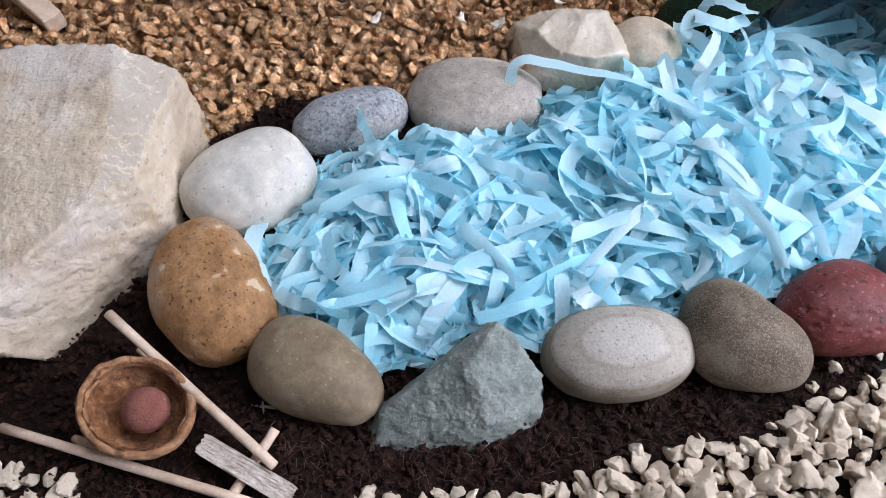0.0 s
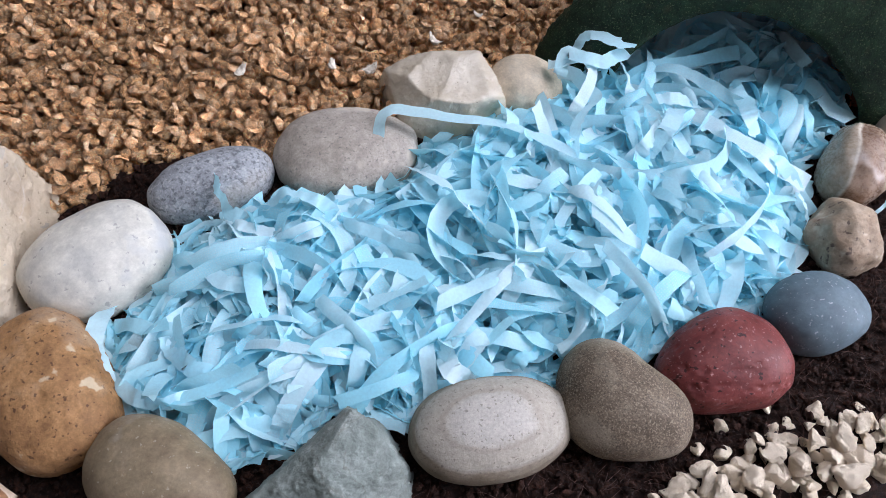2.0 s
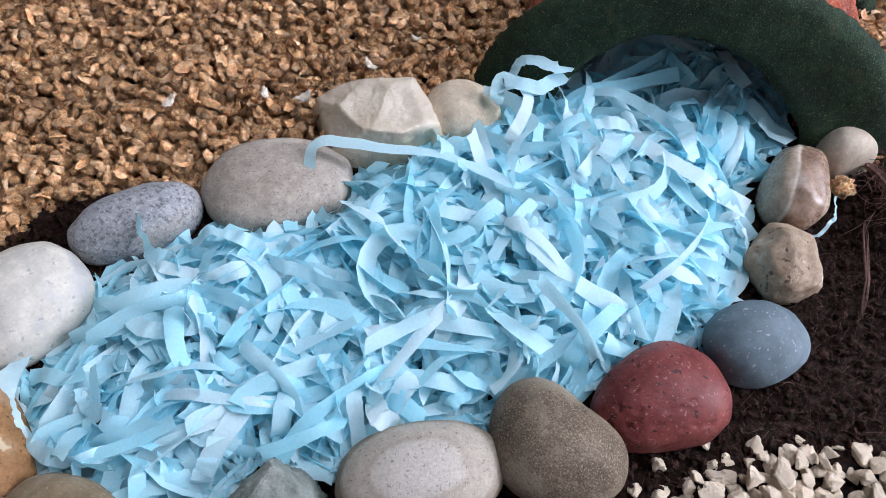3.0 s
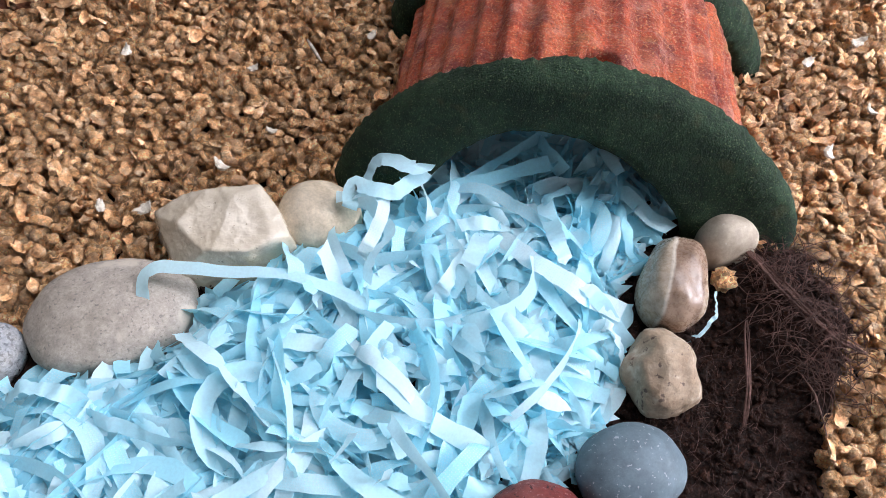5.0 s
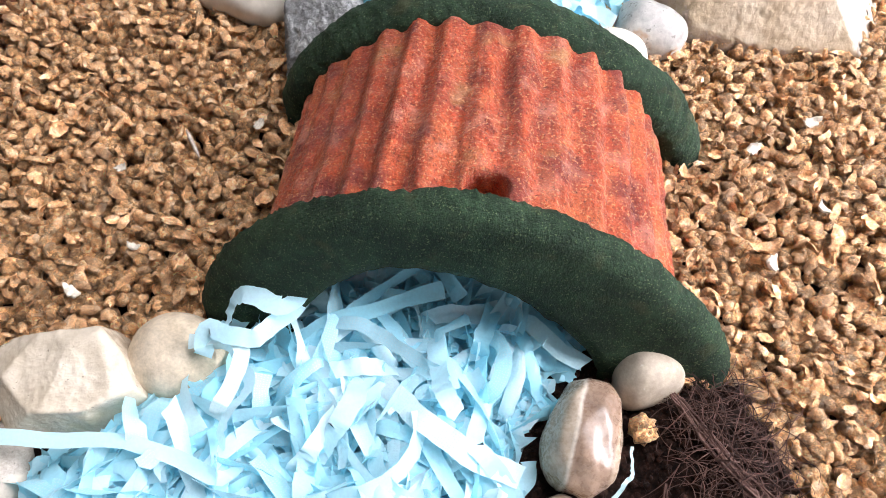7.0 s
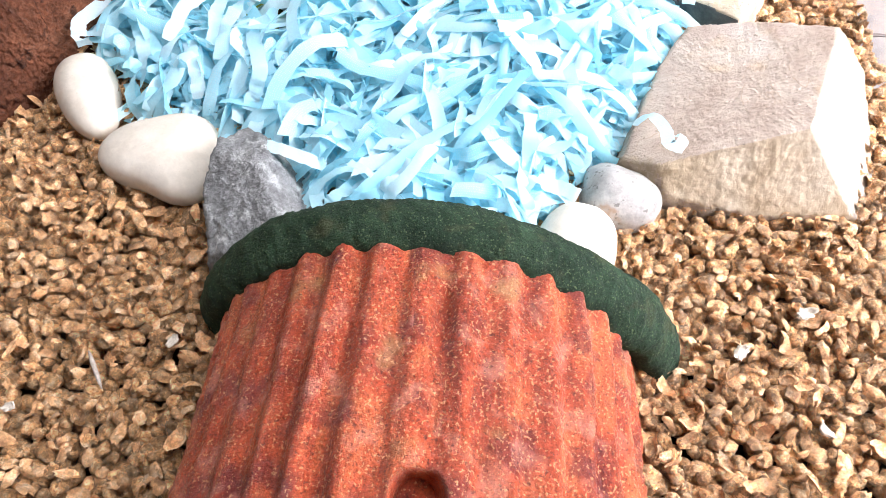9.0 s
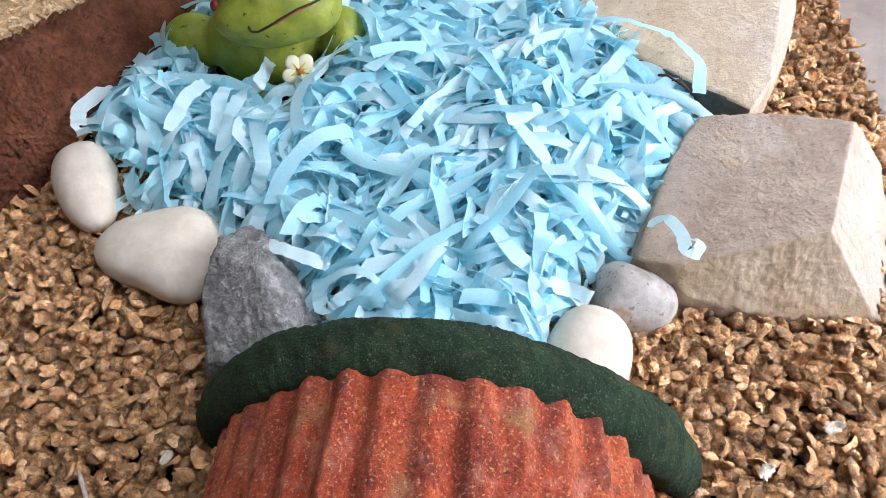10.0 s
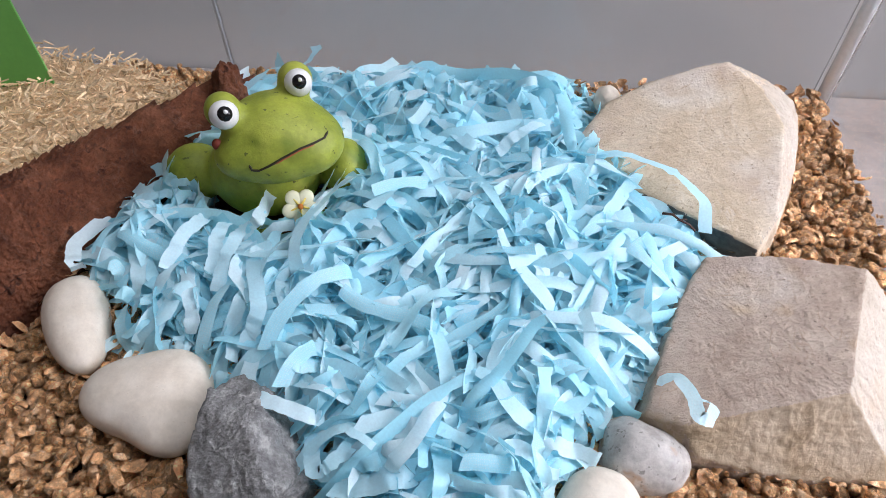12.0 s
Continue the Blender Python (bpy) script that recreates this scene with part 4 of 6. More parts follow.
YELLOWSTONE = mat("yellowish_limestone", [(0.36, 0.265, 0.165), (0.465, 0.37, 0.265), (0.55, 0.465, 0.36)], 34, 0.85, 0.8, 500, fine=0.07, mottle=0.10, spec=0.2, depth=0.0007, lumpy=0.8,
                  specks=[((0.30, 0.18, 0.08), 40, 0.58, 0.68, 0.5), ((0.62, 0.55, 0.44), 34, 0.56, 0.66, 0.5)])
PINKSTONE = mat("pinkish_limestone", [(0.36, 0.27, 0.21), (0.45, 0.365, 0.297), (0.53, 0.455, 0.382)], 34, 0.85, 1.0, 520, fine=0.07, mottle=0.10, spec=0.2, depth=0.0010, lumpy=1.3,
                specks=[((0.36, 0.24, 0.20), 20, 0.53, 0.70, 0.6), ((0.46, 0.32, 0.17), 42, 0.58, 0.68, 0.45), ((0.60, 0.54, 0.475), 30, 0.56, 0.68, 0.5), ((0.18, 0.14, 0.11), 460, 0.65, 0.70, 0.6)],
                veins=[((0.30, 0.20, 0.13), 18, 0.007, 0.5)])

pebble("smooth cream pebble beside the paper water", -0.0740, 0.1481, 0.003, 0.0258, 0.0203, 0.014, 36, CREAM, -0.10, 0.04, 2, lobes=((3, 0.03, -75),))
pebble("rough orange-brown pebble with dark pits", -0.0800, 0.1030, 0.004, 0.0278, 0.0196, 0.016, 118, BROWN, 0.13, 0.04, 7, fine=0.006, lobes=((3, 0.035, -45),), pits=60, sub=6)
pebble("smooth olive-brown pebble on the soil", -0.0415, 0.0731, 0.003, 0.0232, 0.0152, 0.0145, 154, OLIVE, -0.10, 0.04, 12, lobes=((3, 0.03, -30),))
pebble("pale grey-brown oval pebble with a ringed top", 0.0577, 0.0802, 0.002, 0.0256, 0.0160, 0.0135, 4, OVAL, 0.0, 0.03, 17, sub=6, fine=0.002)
pebble("dark speckled pear-shaped pebble", 0.0985, 0.0850, 0.003, 0.0215, 0.0178, 0.0150, 140, PEAR, 0.0, 0.03, 23, power=2.0, lobes=((3, 0.085, -22), (2, 0.03, -45)), fine=0.003)
pebble("speckled blue-grey granite pebble", -0.0376, 0.1806, 0.0, 0.0240, 0.0134, 0.012, 18, GRANITE, -0.05, 0.05, 29)
pebble("large flat buff pebble with a pale mark", 0.0138, 0.1933, -0.001, 0.0284, 0.0210, 0.012, 2, BUFF, 0.04, 0.05, 33)
pebble("round pale sandy pebble beside the tunnel", 0.0869, 0.2190, 0.001, 0.0158, 0.0144, 0.0138, 150, ROUNDSTONE, 0.0, 0.03, 38, pits=8)
pebble("smooth dark red pebble with small pits", 0.1347, 0.0957, 0.002, 0.0222, 0.0164, 0.0135, 13, REDSTONE, -0.14, 0.04, 41, fine=0.003, lobes=((3, 0.04, -30),), pits=130, sub=6)
pebble("smooth slate-blue pebble on the soil", 0.1718, 0.1114, 0.001, 0.0168, 0.0142, 0.012, 13, BLUESTONE, 0.0, 0.04, 44)
pebble("small rough tan pebble", 0.1918, 0.1396, 0.001, 0.0152, 0.0124, 0.0125, 78, TANSTONE, 0.12, 0.12, 47, fine=0.014, power=2.0, lobes=((5, 0.05, 95),))
pebble("glossy brown pebble with a pale band", 0.2072, 0.1697, 0.002, 0.0118, 0.0178, 0.0135, 152, BANDSTONE, 0.0, 0.10, 51, power=2.3)
pebble("small pale brown cone-shaped pebble", 0.2318, 0.1868, 0.001, 0.0122, 0.0100, 0.0125, 100, CONESTONE, 0.34, 0.02, 55, lobes=((3, 0.075, 98),))
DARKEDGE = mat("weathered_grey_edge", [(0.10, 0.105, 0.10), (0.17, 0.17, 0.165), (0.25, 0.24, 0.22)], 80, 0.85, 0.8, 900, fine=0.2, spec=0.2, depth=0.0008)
rock("rough_stone", "rough grey-green slate stone on the soil",
     outline_planes([(-0.020, 0.053), (0.013, 0.053), (0.030, 0.061), (0.032, 0.070), (0.024, 0.084), (0.014, 0.0905), (0.002, 0.081), (-0.022, 0.060)], 0.001, (25, 20, 10, 10, 12, 14, 20, 25))
     + [((-0.42, 0.26, 0.85), (0.002, 0.076, 0.0130)), ((0.30, -0.20, 0.93), (0.016, 0.070, 0.0150)), ((-0.20, -0.62, 0.76), (0.000, 0.062, 0.0110)), ((0.45, -0.62, 0.62), (0.020, 0.063, 0.0100)), ((0, 0, -1), (0, 0.07, -0.01))],
     (0.007, 0.071, 0.001), GREENROCK, 90, 0.014, 0.05, 61, 6, "stones round the pond", 40)
rock("broken_stone", "broken cream flint with sharp glossy faces",
     outline_planes([(0.036, 0.203), (0.062, 0.200), (0.078, 0.206), (0.074, 0.222), (0.068, 0.2305), (0.040, 0.2325), (0.0275, 0.228)], 0.004, (12, 10, 8, 10, 14, 16, 14))
     + [((-0.30, 0.12, 0.94), (0.042, 0.218, 0.0155)), ((0.34, -0.1, 0.93), (0.070, 0.214, 0.0150)), ((0.0, 0.22, 0.97), (0.055, 0.224, 0.0175)), ((-0.62, -0.42, 0.66), (0.0345, 0.214, 0.0085)), ((0, 0, -1), (0.05, 0.21, -0.012))],
     (0.053, 0.215, 0.0), CHIPSTONE, 130, 0.006, 0.026, 66, 6, "stones round the pond", 30,
     scoops=(((0.0640, 0.204, 0.075), 0.0610), ((0.0450, 0.212, 0.070), 0.0555), ((0.0395, 0.190, 0.022), 0.0150), ((0.082, 0.196, 0.026), 0.0190), ((0.0605, 0.2445, 0.0330), 0.0225)))
rock("large_slab", "large cream limestone block with broken faces",
     outline_planes([(-0.200, 0.080), (-0.141, 0.0755), (-0.126, 0.0725), (-0.106, 0.0755), (-0.1015, 0.100), (-0.1000, 0.128), (-0.0880, 0.145), (-0.0775, 0.164), (-0.0800, 0.178), (-0.109, 0.1865), (-0.200, 0.1875)], 0.010, (-20, -18, -14, 4, 6, 8, 6, 8, 12, 8, 5))
     + [((-0.05, -0.05, 1), (-0.14, 0.14, 0.036)), ((0.50, 0.02, 0.86), (-0.106, 0.150, 0.0340)), ((0.62, -0.20, 0.74), (-0.108, 0.116, 0.0335)), ((0.30, -0.46, 0.82), (-0.120, 0.094, 0.0330)), ((0, 0, -1), (-0.14, 0.13, -0.012))],
     (-0.142, 0.130, 0.012), LIMESTONE, 200, 0.009, 0.030, 71, 7, "limestone blocks", 22, edge=(((0.60, -0.10, 0.79), LITSTONE, 0.93),),
     scoops=(((-0.118, 0.052, 0.050), 0.0400), ((-0.140, 0.048, 0.006), 0.0290)))
# ---- stones round the pool ----
G2 = "stones round the pool"
pebble("smooth white pebble leaning on the bark", 0.0862, 0.4300, 0.004, 0.0235, 0.0122, 0.0115, 102, WHITESTONE, -0.17, 0.02, 75, group=G2)
pebble("flat smooth white pebble on the pellets", 0.1180, 0.3895, 0.004, 0.0248, 0.0190, 0.0115, 150, WHITESTONE, 0.0, 0.02, 78, group=G2, lobes=((3, 0.115, -72),), pits=10)
pebble("white pebble behind the tunnel rim", 0.2612, 0.3122, 0.005, 0.0185, 0.0148, 0.012, 60, WHITESTONE, 0.05, 0.03, 81, group=G2)
pebble("small mottled white and brown pebble", 0.2845, 0.3300, 0.003, 0.0158, 0.0122, 0.0125, 142, MARBLE, -0.05, 0.05, 84, group=G2, lobes=((3, 0.05, 110), (4, 0.03, 20)), pits=14)
rock("grey_stone", "grey rock with pale veins against the tunnel",
     outline_planes([(0.130, 0.335), (0.150, 0.325), (0.174, 0.345), (0.168, 0.376), (0.154, 0.3885), (0.140, 0.382), (0.131, 0.360)], 0.0, (16, 14, 24, 14, 12, 10, 12))
     + [((-0.35, -0.30, 0.88), (0.148, 0.356, 0.022)), ((0.62, -0.05, 0.78), (0.162, 0.362, 0.021)), ((0.05, 0.35, 0.93), (0.152, 0.374, 0.022)), ((0, 0, -1), (0.15, 0.35, -0.012))],
     (0.151, 0.354, 0.002), GREYROCK, 110, 0.02, 0.04, 88, 6, G2)
rock("limestone_block", "pale limestone block with a bright broken side",
     outline_planes([(0.300, 0.325), (0.333, 0.3125), (0.374, 0.302), (0.390, 0.320), (0.402, 0.362), (0.390, 0.376), (0.366, 0.392), (0.338, 0.402), (0.316, 0.382), (0.283, 0.340)], 0.002, (4, 6, 6, 8, 12, 12, 10, 10, 12, 14))
     + [((-0.22, 0.14, 1), (0.350, 0.327, 0.030)), ((0.51, -0.44, 0.71), (0.3655, 0.3440, 0.0290)), ((-0.217, -0.80, 0.553), (0.350, 0.3270, 0.0295)), ((0, 0, -1), (0.34, 0.35, -0.012))],
     (0.342, 0.350, 0.008), PINKSTONE, 260, 0.006, 0.010, 92, 7, "limestone blocks", 22, edge=(((-0.217, -0.80, 0.553), YELLOWSTONE, 0.88), ((0.51, -0.44, 0.71), LITSTONE, 0.90)))
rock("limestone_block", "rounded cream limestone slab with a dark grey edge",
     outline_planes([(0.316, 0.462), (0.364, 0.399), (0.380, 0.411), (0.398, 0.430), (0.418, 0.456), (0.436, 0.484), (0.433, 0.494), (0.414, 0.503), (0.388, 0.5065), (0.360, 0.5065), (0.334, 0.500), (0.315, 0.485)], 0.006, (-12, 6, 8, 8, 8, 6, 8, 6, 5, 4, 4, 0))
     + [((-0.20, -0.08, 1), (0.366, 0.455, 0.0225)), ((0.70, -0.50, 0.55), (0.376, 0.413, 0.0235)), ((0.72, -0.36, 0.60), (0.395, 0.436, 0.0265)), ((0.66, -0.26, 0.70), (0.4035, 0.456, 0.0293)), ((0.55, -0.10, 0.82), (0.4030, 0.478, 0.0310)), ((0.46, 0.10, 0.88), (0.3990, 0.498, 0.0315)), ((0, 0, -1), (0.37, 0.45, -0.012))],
     (0.368, 0.460, 0.008), LIMESTONE, 260, 0.005, 0.008, 96, 7, "limestone blocks", 22, edge=(((-0.70, -0.66, -0.15), DARKEDGE, 0.72), ((0.66, -0.22, 0.72), LITSTONE, 0.90)))
bark = rock("bark_slab", "long red-brown slab of bark holding back shavings",
     outline_planes([(-0.040, 0.360), (0.060, 0.437), (0.163, 0.540), (0.165, 0.554), (0.150, 0.556), (-0.080, 0.391)], 0.002, (16, 24, 10, 5, 4, 4))
     + [((0.56, -0.52, 0.65), (0.104, 0.500, 0.026)), ((-0.02, 0.12, 1), (0.08, 0.49, 0.036)), ((0, 0, -1), (0.06, 0.47, -0.012))],
     (0.062, 0.466, 0.010), BARK, 22, 0.035, 0.07, 99, 7, "", 40)
knob = ICO[5][0] * (1 + 0.28 * fractal(ICO[5][0], 1.6, 31, 4))[:, None] * (0.0075, 0.0110, 0.015) + (0.0900, 0.0780, 0.0135)
part("knot", fast_mesh("knot", knob, ICO[5][1], BARK, True), BARK, bark, "knobbly end of the bark")
bpy.data.objects["bark_slab"]["category"] = "bark"

# ---- the tunnel ----
TUN = pose(0.1779, 0.2139, 0, 0, 0, -18.7)   # x across the opening, y through the tunnel


def tunnel():
    ob = new("tunnel")
    ob.matrix_world = TUN
    tagged(ob, "ribbed terracotta tunnel with dark green sanded rims", "tunnel")
    # front flange: a flat leaning ring with a soft, crumbly outer edge
    steps, verts = 300, []
    prof = [(0.0, 0.0), (0.12, -0.0004), (0.25, -0.0003), (0.4, 0.0002), (0.55, 0.0), (0.7, 0.0002), (0.82, 0.0004), (0.90, 0.0010), (0.955, 0.0022), (0.985, 0.0040), (1.0, 0.0062), (0.992, 0.0082), (0.96, 0.0098), (0.88, 0.0108), (0.6, 0.0110), (0.0, 0.0100)]
    for i in range(steps):
        t = math.pi * i / (steps - 1)
        sn = math.sin(t)
        oz = 0.0584 * max(0.0, sn) ** 1.30 - 0.010 * (1 - min(1, sn / 0.10))
        ox = 0.0008 + 0.0875 * math.cos(t) - 0.063 * max(0, oz)
        iz = 0.0372 * max(0.0, sn) ** 1.45 - 0.010 * (1 - min(1, sn / 0.10))
        ix = -0.0035 + 0.0500 * math.cos(t) - 0.16 * max(0, iz)
        for k, y in prof:
            w = 0.0008 * noise.fractal(Vector((ox * 45, k * 3, oz * 45)), 1, 2, 4)
            if k > 0.86:
                w += 0.00055 * noise.noise(Vector((ox * 900, y * 900, oz * 900))) + 0.0006 * noise.noise(Vector((ox * 330, y * 330, oz * 330)))
            z = iz + (oz - iz) * k
            verts.append((ix + (ox - ix) * k + w * math.cos(t), y - 0.0100 + 0.256 * z + w, z + w * sn))
    n = len(prof)
    f = [(i * n + j, i * n + (j + 1) % n, (i + 1) * n + (j + 1) % n, (i + 1) * n + j) for i in range(steps - 1) for j in range(n)]
    part("front_rim", fast_mesh("front_rim", verts, f, GREENSAND, True), GREENSAND, ob, "flat dark green sanded arch")
    # ribbed body
    nt, ny, verts = 440, 104, []
    ribs = 17.0
    for j in range(ny):
        y = 0.006 + 0.082 * j / (ny - 1)
        for i in range(nt):
            t = -0.2 + (math.pi + 0.4) * i / (nt - 1)
            bend = 0.9 * noise.fractal(Vector((t * 1.5, y * 9, 2.0)), 1, 2, 3)
            c = math.cos(ribs * t + 0.5 * bend)
            swell = 0.75 + 0.5 * noise.noise(Vector((t * 2.3, 5.0, y * 9)))
            r = 0.0032 * swell * (1 - abs(c) ** 2.2) + 0.0010 * noise.fractal(Vector((t * 3, y * 40, 7)), 1, 2, 3) + 0.0005 * noise.fractal(Vector((t * 14, y * 260, 3)), 1, 2, 4) + 0.00035 * noise.noise(Vector((t * 46, y * 800, 9)))
            hole = math.hypot((t - 1.50) * 0.062, y - 0.0215) / 0.0060
            r -= 0.022 * max(0.0, 1 - hole ** 6) if hole < 1 else 0
            scar = math.hypot((t - 1.47) * 0.062 / 0.0035, (y - 0.068) / 0.010)
            r -= 0.0020 * max(0.0, 1 - scar ** 2)
            back = (y - 0.006) / 0.082
            verts.append((-0.001 - 0.0015 * back + (0.0690 - 0.0035 * back + r) * math.cos(t), y, (0.0505 - 0.0015 * back + r) * math.sin(t)))
    m = len(verts)
    f = [(j * nt + i, j * nt + i + 1, (j + 1) * nt + i + 1, (j + 1) * nt + i) for j in range(ny - 1) for i in range(nt - 1)]
    inner = []
    for y in (0.006, 0.088):
        for i in range(nt):
            t = -0.2 + (math.pi + 0.4) * i / (nt - 1)
            inner.append((-0.003 + 0.049 * math.cos(t), y, 0.041 * math.sin(t)))
    f += [(m + i + 1, m + i, m + nt + i, m + nt + i + 1) for i in range(nt - 1)]
    f += [(m + i, m + i + 1, i + 1, i) for i in range(nt - 1)]
    last = (ny - 1) * nt
    f += [(m + nt + i + 1, m + nt + i, last + i, last + i + 1) for i in range(nt - 1)]
    part("body", fast_mesh("tunnel_body", verts + inner, f, TERRACOTTA, True), TERRACOTTA, ob, "orange-red ribbed terracotta shell")
    # rear rim: a thick roll that leans back and ends in a pinched fold on one side
    steps, sides, verts = 320, 34, []
    for i in range(steps):
        t = math.pi * i / (steps - 1)
        sn, cs = math.sin(t), math.cos(t)
        cz = 0.0462 * max(0.0, sn) ** 1.45 - 0.012 * (1 - min(1, sn / 0.12))
        cx = 0.0005 + 0.0748 * cs - 0.16 * max(0, cz)
        cy = 0.0845 + 0.26 * cz
        out = Vector((cs / 0.0785, 0, sn / 0.0470)).normalized()
        wide = 0.0084 * (0.74 + 0.26 * sn) + 0.0014 * math.exp(-((t - 0.35) / 0.35) ** 2) + 0.0008 * math.sin(t * 3)
        for j in range(sides):
            a = 2 * math.pi * j / sides
            r = wide * (1 + 0.10 * noise.fractal(Vector((t * 4, math.cos(a) * 0.7, math.sin(a) * 0.7)), 1, 2, 3))
            crease = math.exp(-((a - 3.75) / 0.22) ** 2) * math.exp(-((t - 0.42) / 0.20) ** 2)
            r -= 0.0034 * crease
            p = Vector((cx, cy, cz)) + out * (r * math.cos(a)) + Vector((0, 1.25, 0)) * (r * math.sin(a))
            grit = 0.00045 * noise.noise(p * 900) + 0.0006 * noise.noise(p * 320)
            verts.append(p + out * (grit * math.cos(a)) + Vector((0, grit * math.sin(a), 0)))
    f = [(i * sides + j, i * sides + (j + 1) % sides, (i + 1) * sides + (j + 1) % sides, (i + 1) * sides + j) for i in range(steps - 1) for j in range(sides)]
    part("rear_rim", fast_mesh("rear_rim", verts, f, GREENSAND, True), GREENSAND, ob, "rounded dark green sanded rim")
    return ob


tunnel()

# ---- shredded paper ----


CLEAR_STONES = ((0.261, 0.314, 0.0145), (0.2835, 0.3285, 0.0125), (-0.076, 0.149, 0.019), (0.0577, 0.0792, 0.0135), (0.1165, 0.3855, 0.016), (0.086, 0.427, 0.014), (0.207, 0.170, 0.011), (0.192, 0.140, 0.011))


def ribbons(count, poly, base, height, seed, lengths=(0.018, 0.115), widths=(0.0042, 0.0062), sd=0.62, edge=0.014, top_bias=0.55, hang=0.001, stray=0.006, drape=0.0):
    """Crumpled, curled paper strips heaped inside an outline: vertices, faces and strip coordinates."""
    rng = np.random.default_rng(seed)
    xs, ys = np.array(poly).T
    pts = []
    while len(pts) < count:
        x, y = rng.uniform(xs.min(), xs.max(), count * 3), rng.uniform(ys.min(), ys.max(), count * 3)
        k = in_poly(x, y, poly) & (poly_dist(x, y, poly) > hang) & (((x - 0.167) / 0.031) ** 2 + ((y - 0.484) / 0.026) ** 2 > 1)
        pts += list(zip(x[k], y[k]))
    p = np.array(pts[:count])
    m = 18

    def crown(x, y):
        """Height of the heap's top over its base."""
        d = np.where(in_poly(x, y, poly), poly_dist(x, y, poly), 0)
        flat = np.stack([np.ravel(x), np.ravel(y), np.zeros(np.size(x))], 1)
        return height * np.clip(d / edge, 0.12, 1) ** 0.6 * (1 + 0.30 * fractal(flat, 26, seed, 2).reshape(np.shape(x)))

    d = poly_dist(p[:, 0], p[:, 1], poly)
    z = base + crown(p[:, 0], p[:, 1]) * rng.random(count) ** top_bias
    ln = np.clip(np.exp(rng.normal(math.log(0.050), 0.50, count)), *lengths)
    wd = rng.uniform(*widths, count)
    ln *= np.clip(d / 0.020, 0.55, 1)
    s = np.linspace(-0.5, 0.5, m)
    gx = poly_dist(p[:, 0] + 1e-4, p[:, 1], poly) - d
    gy = poly_dist(p[:, 0], p[:, 1] + 1e-4, poly) - d
    along = np.arctan2(gx, -gy) + rng.normal(0, 0.55, count)
    across = np.arctan2(-gy, -gx) + rng.normal(0, 0.45, count)
    near = np.where(rng.random(count) < drape, across, along)
    first = np.where(d < (0.016 if drape else 0.008), near, rng.uniform(0, 2 * np.pi, count))

    def folds(chance, size):
        return np.cumsum(size * rng.normal(0, 1, (count, m)) * (rng.random((count, m)) < chance), 1)

    bend = rng.normal(0, 1.0, count) * np.where(rng.random(count) < 0.3, 2.2, 0.8)
    head = first[:, None] + bend[:, None] * s + 0.14 * np.sin(s * rng.uniform(5, 14, count)[:, None] + rng.uniform(0, 6, count)[:, None]) + folds(0.05, 0.45)
    arch = rng.normal(1.0, 0.9, count) * np.where(rng.random(count) < 0.25, 1.9, 1.0)
    pitch = rng.normal(0, 0.22, count)[:, None] - arch[:, None] * s + 0.22 * np.sin(s * rng.uniform(6, 16, count)[:, None] + rng.uniform(0, 6, count)[:, None]) + folds(0.055, 0.6)
    pitch = np.clip(pitch, -1.45, 1.45)
    t = np.stack([np.cos(head) * np.cos(pitch), np.sin(head) * np.cos(pitch), np.sin(pitch)], -1)
    path = np.cumsum(t, 1) * (ln / m)[:, None, None]
    path -= path.mean(1, keepdims=True)
    path += np.stack([p[:, 0], p[:, 1], z], 1)[:, None]
    roof = base + crown(path[..., 0], path[..., 1]) + (0.001 + 0.005 * rng.random(count))[:, None]
    path[..., 2] = np.where(path[..., 2] > roof, roof + 0.28 * (path[..., 2] - roof), path[..., 2])
    lo = base - 0.002
    path[..., 2] = np.where(path[..., 2] < lo, lo + 0.15 * (path[..., 2] - lo), path[..., 2])
    if base < -0.01:
        path[..., 2] = np.maximum(path[..., 2], ground_height(path[..., 0], path[..., 1]) + 0.0042)
    clash = (((path[..., 0] - 0.167) / 0.028) ** 2 + ((path[..., 1] - 0.486) / 0.0245) ** 2 < 1).any(1)
    away = np.where(in_poly(path[..., 0], path[..., 1], poly), 0, poly_dist(path[..., 0], path[..., 1], poly))
    clash |= away.max(1) > stray
    for cx, cy, r in CLEAR_STONES:
        clash |= (np.hypot(path[..., 0] - cx, path[..., 1] - cy) < r).any(1)
    t = np.gradient(path, axis=1)
    t /= np.linalg.norm(t, axis=-1, keepdims=True) + 1e-9
    b = np.cross(t, (0, 0, 1.0))
    b /= np.linalg.norm(b, axis=-1, keepdims=True) + 1e-9
    n = np.cross(b, t)
    roll = rng.normal(0, sd, count)[:, None] + rng.normal(0, 1.1, count)[:, None] * s + 0.25 * np.sin(s * rng.uniform(6, 18, count)[:, None]) + folds(0.09, 0.5)
    w = np.cos(roll)[..., None] * b + np.sin(roll)[..., None] * n
    face = -np.sin(roll)[..., None] * b + np.cos(roll)[..., None] * n
    half = (wd / 2)[:, None, None] * (1 + 0.07 * rng.normal(size=(count, m, 1)))
    fold = (rng.normal(0, 0.0007, count)[:, None] + rng.normal(0, 0.00042, (count, m)))[..., None]
    v = np.stack([path - w * half, path + face * fold, path + w * half], 2)
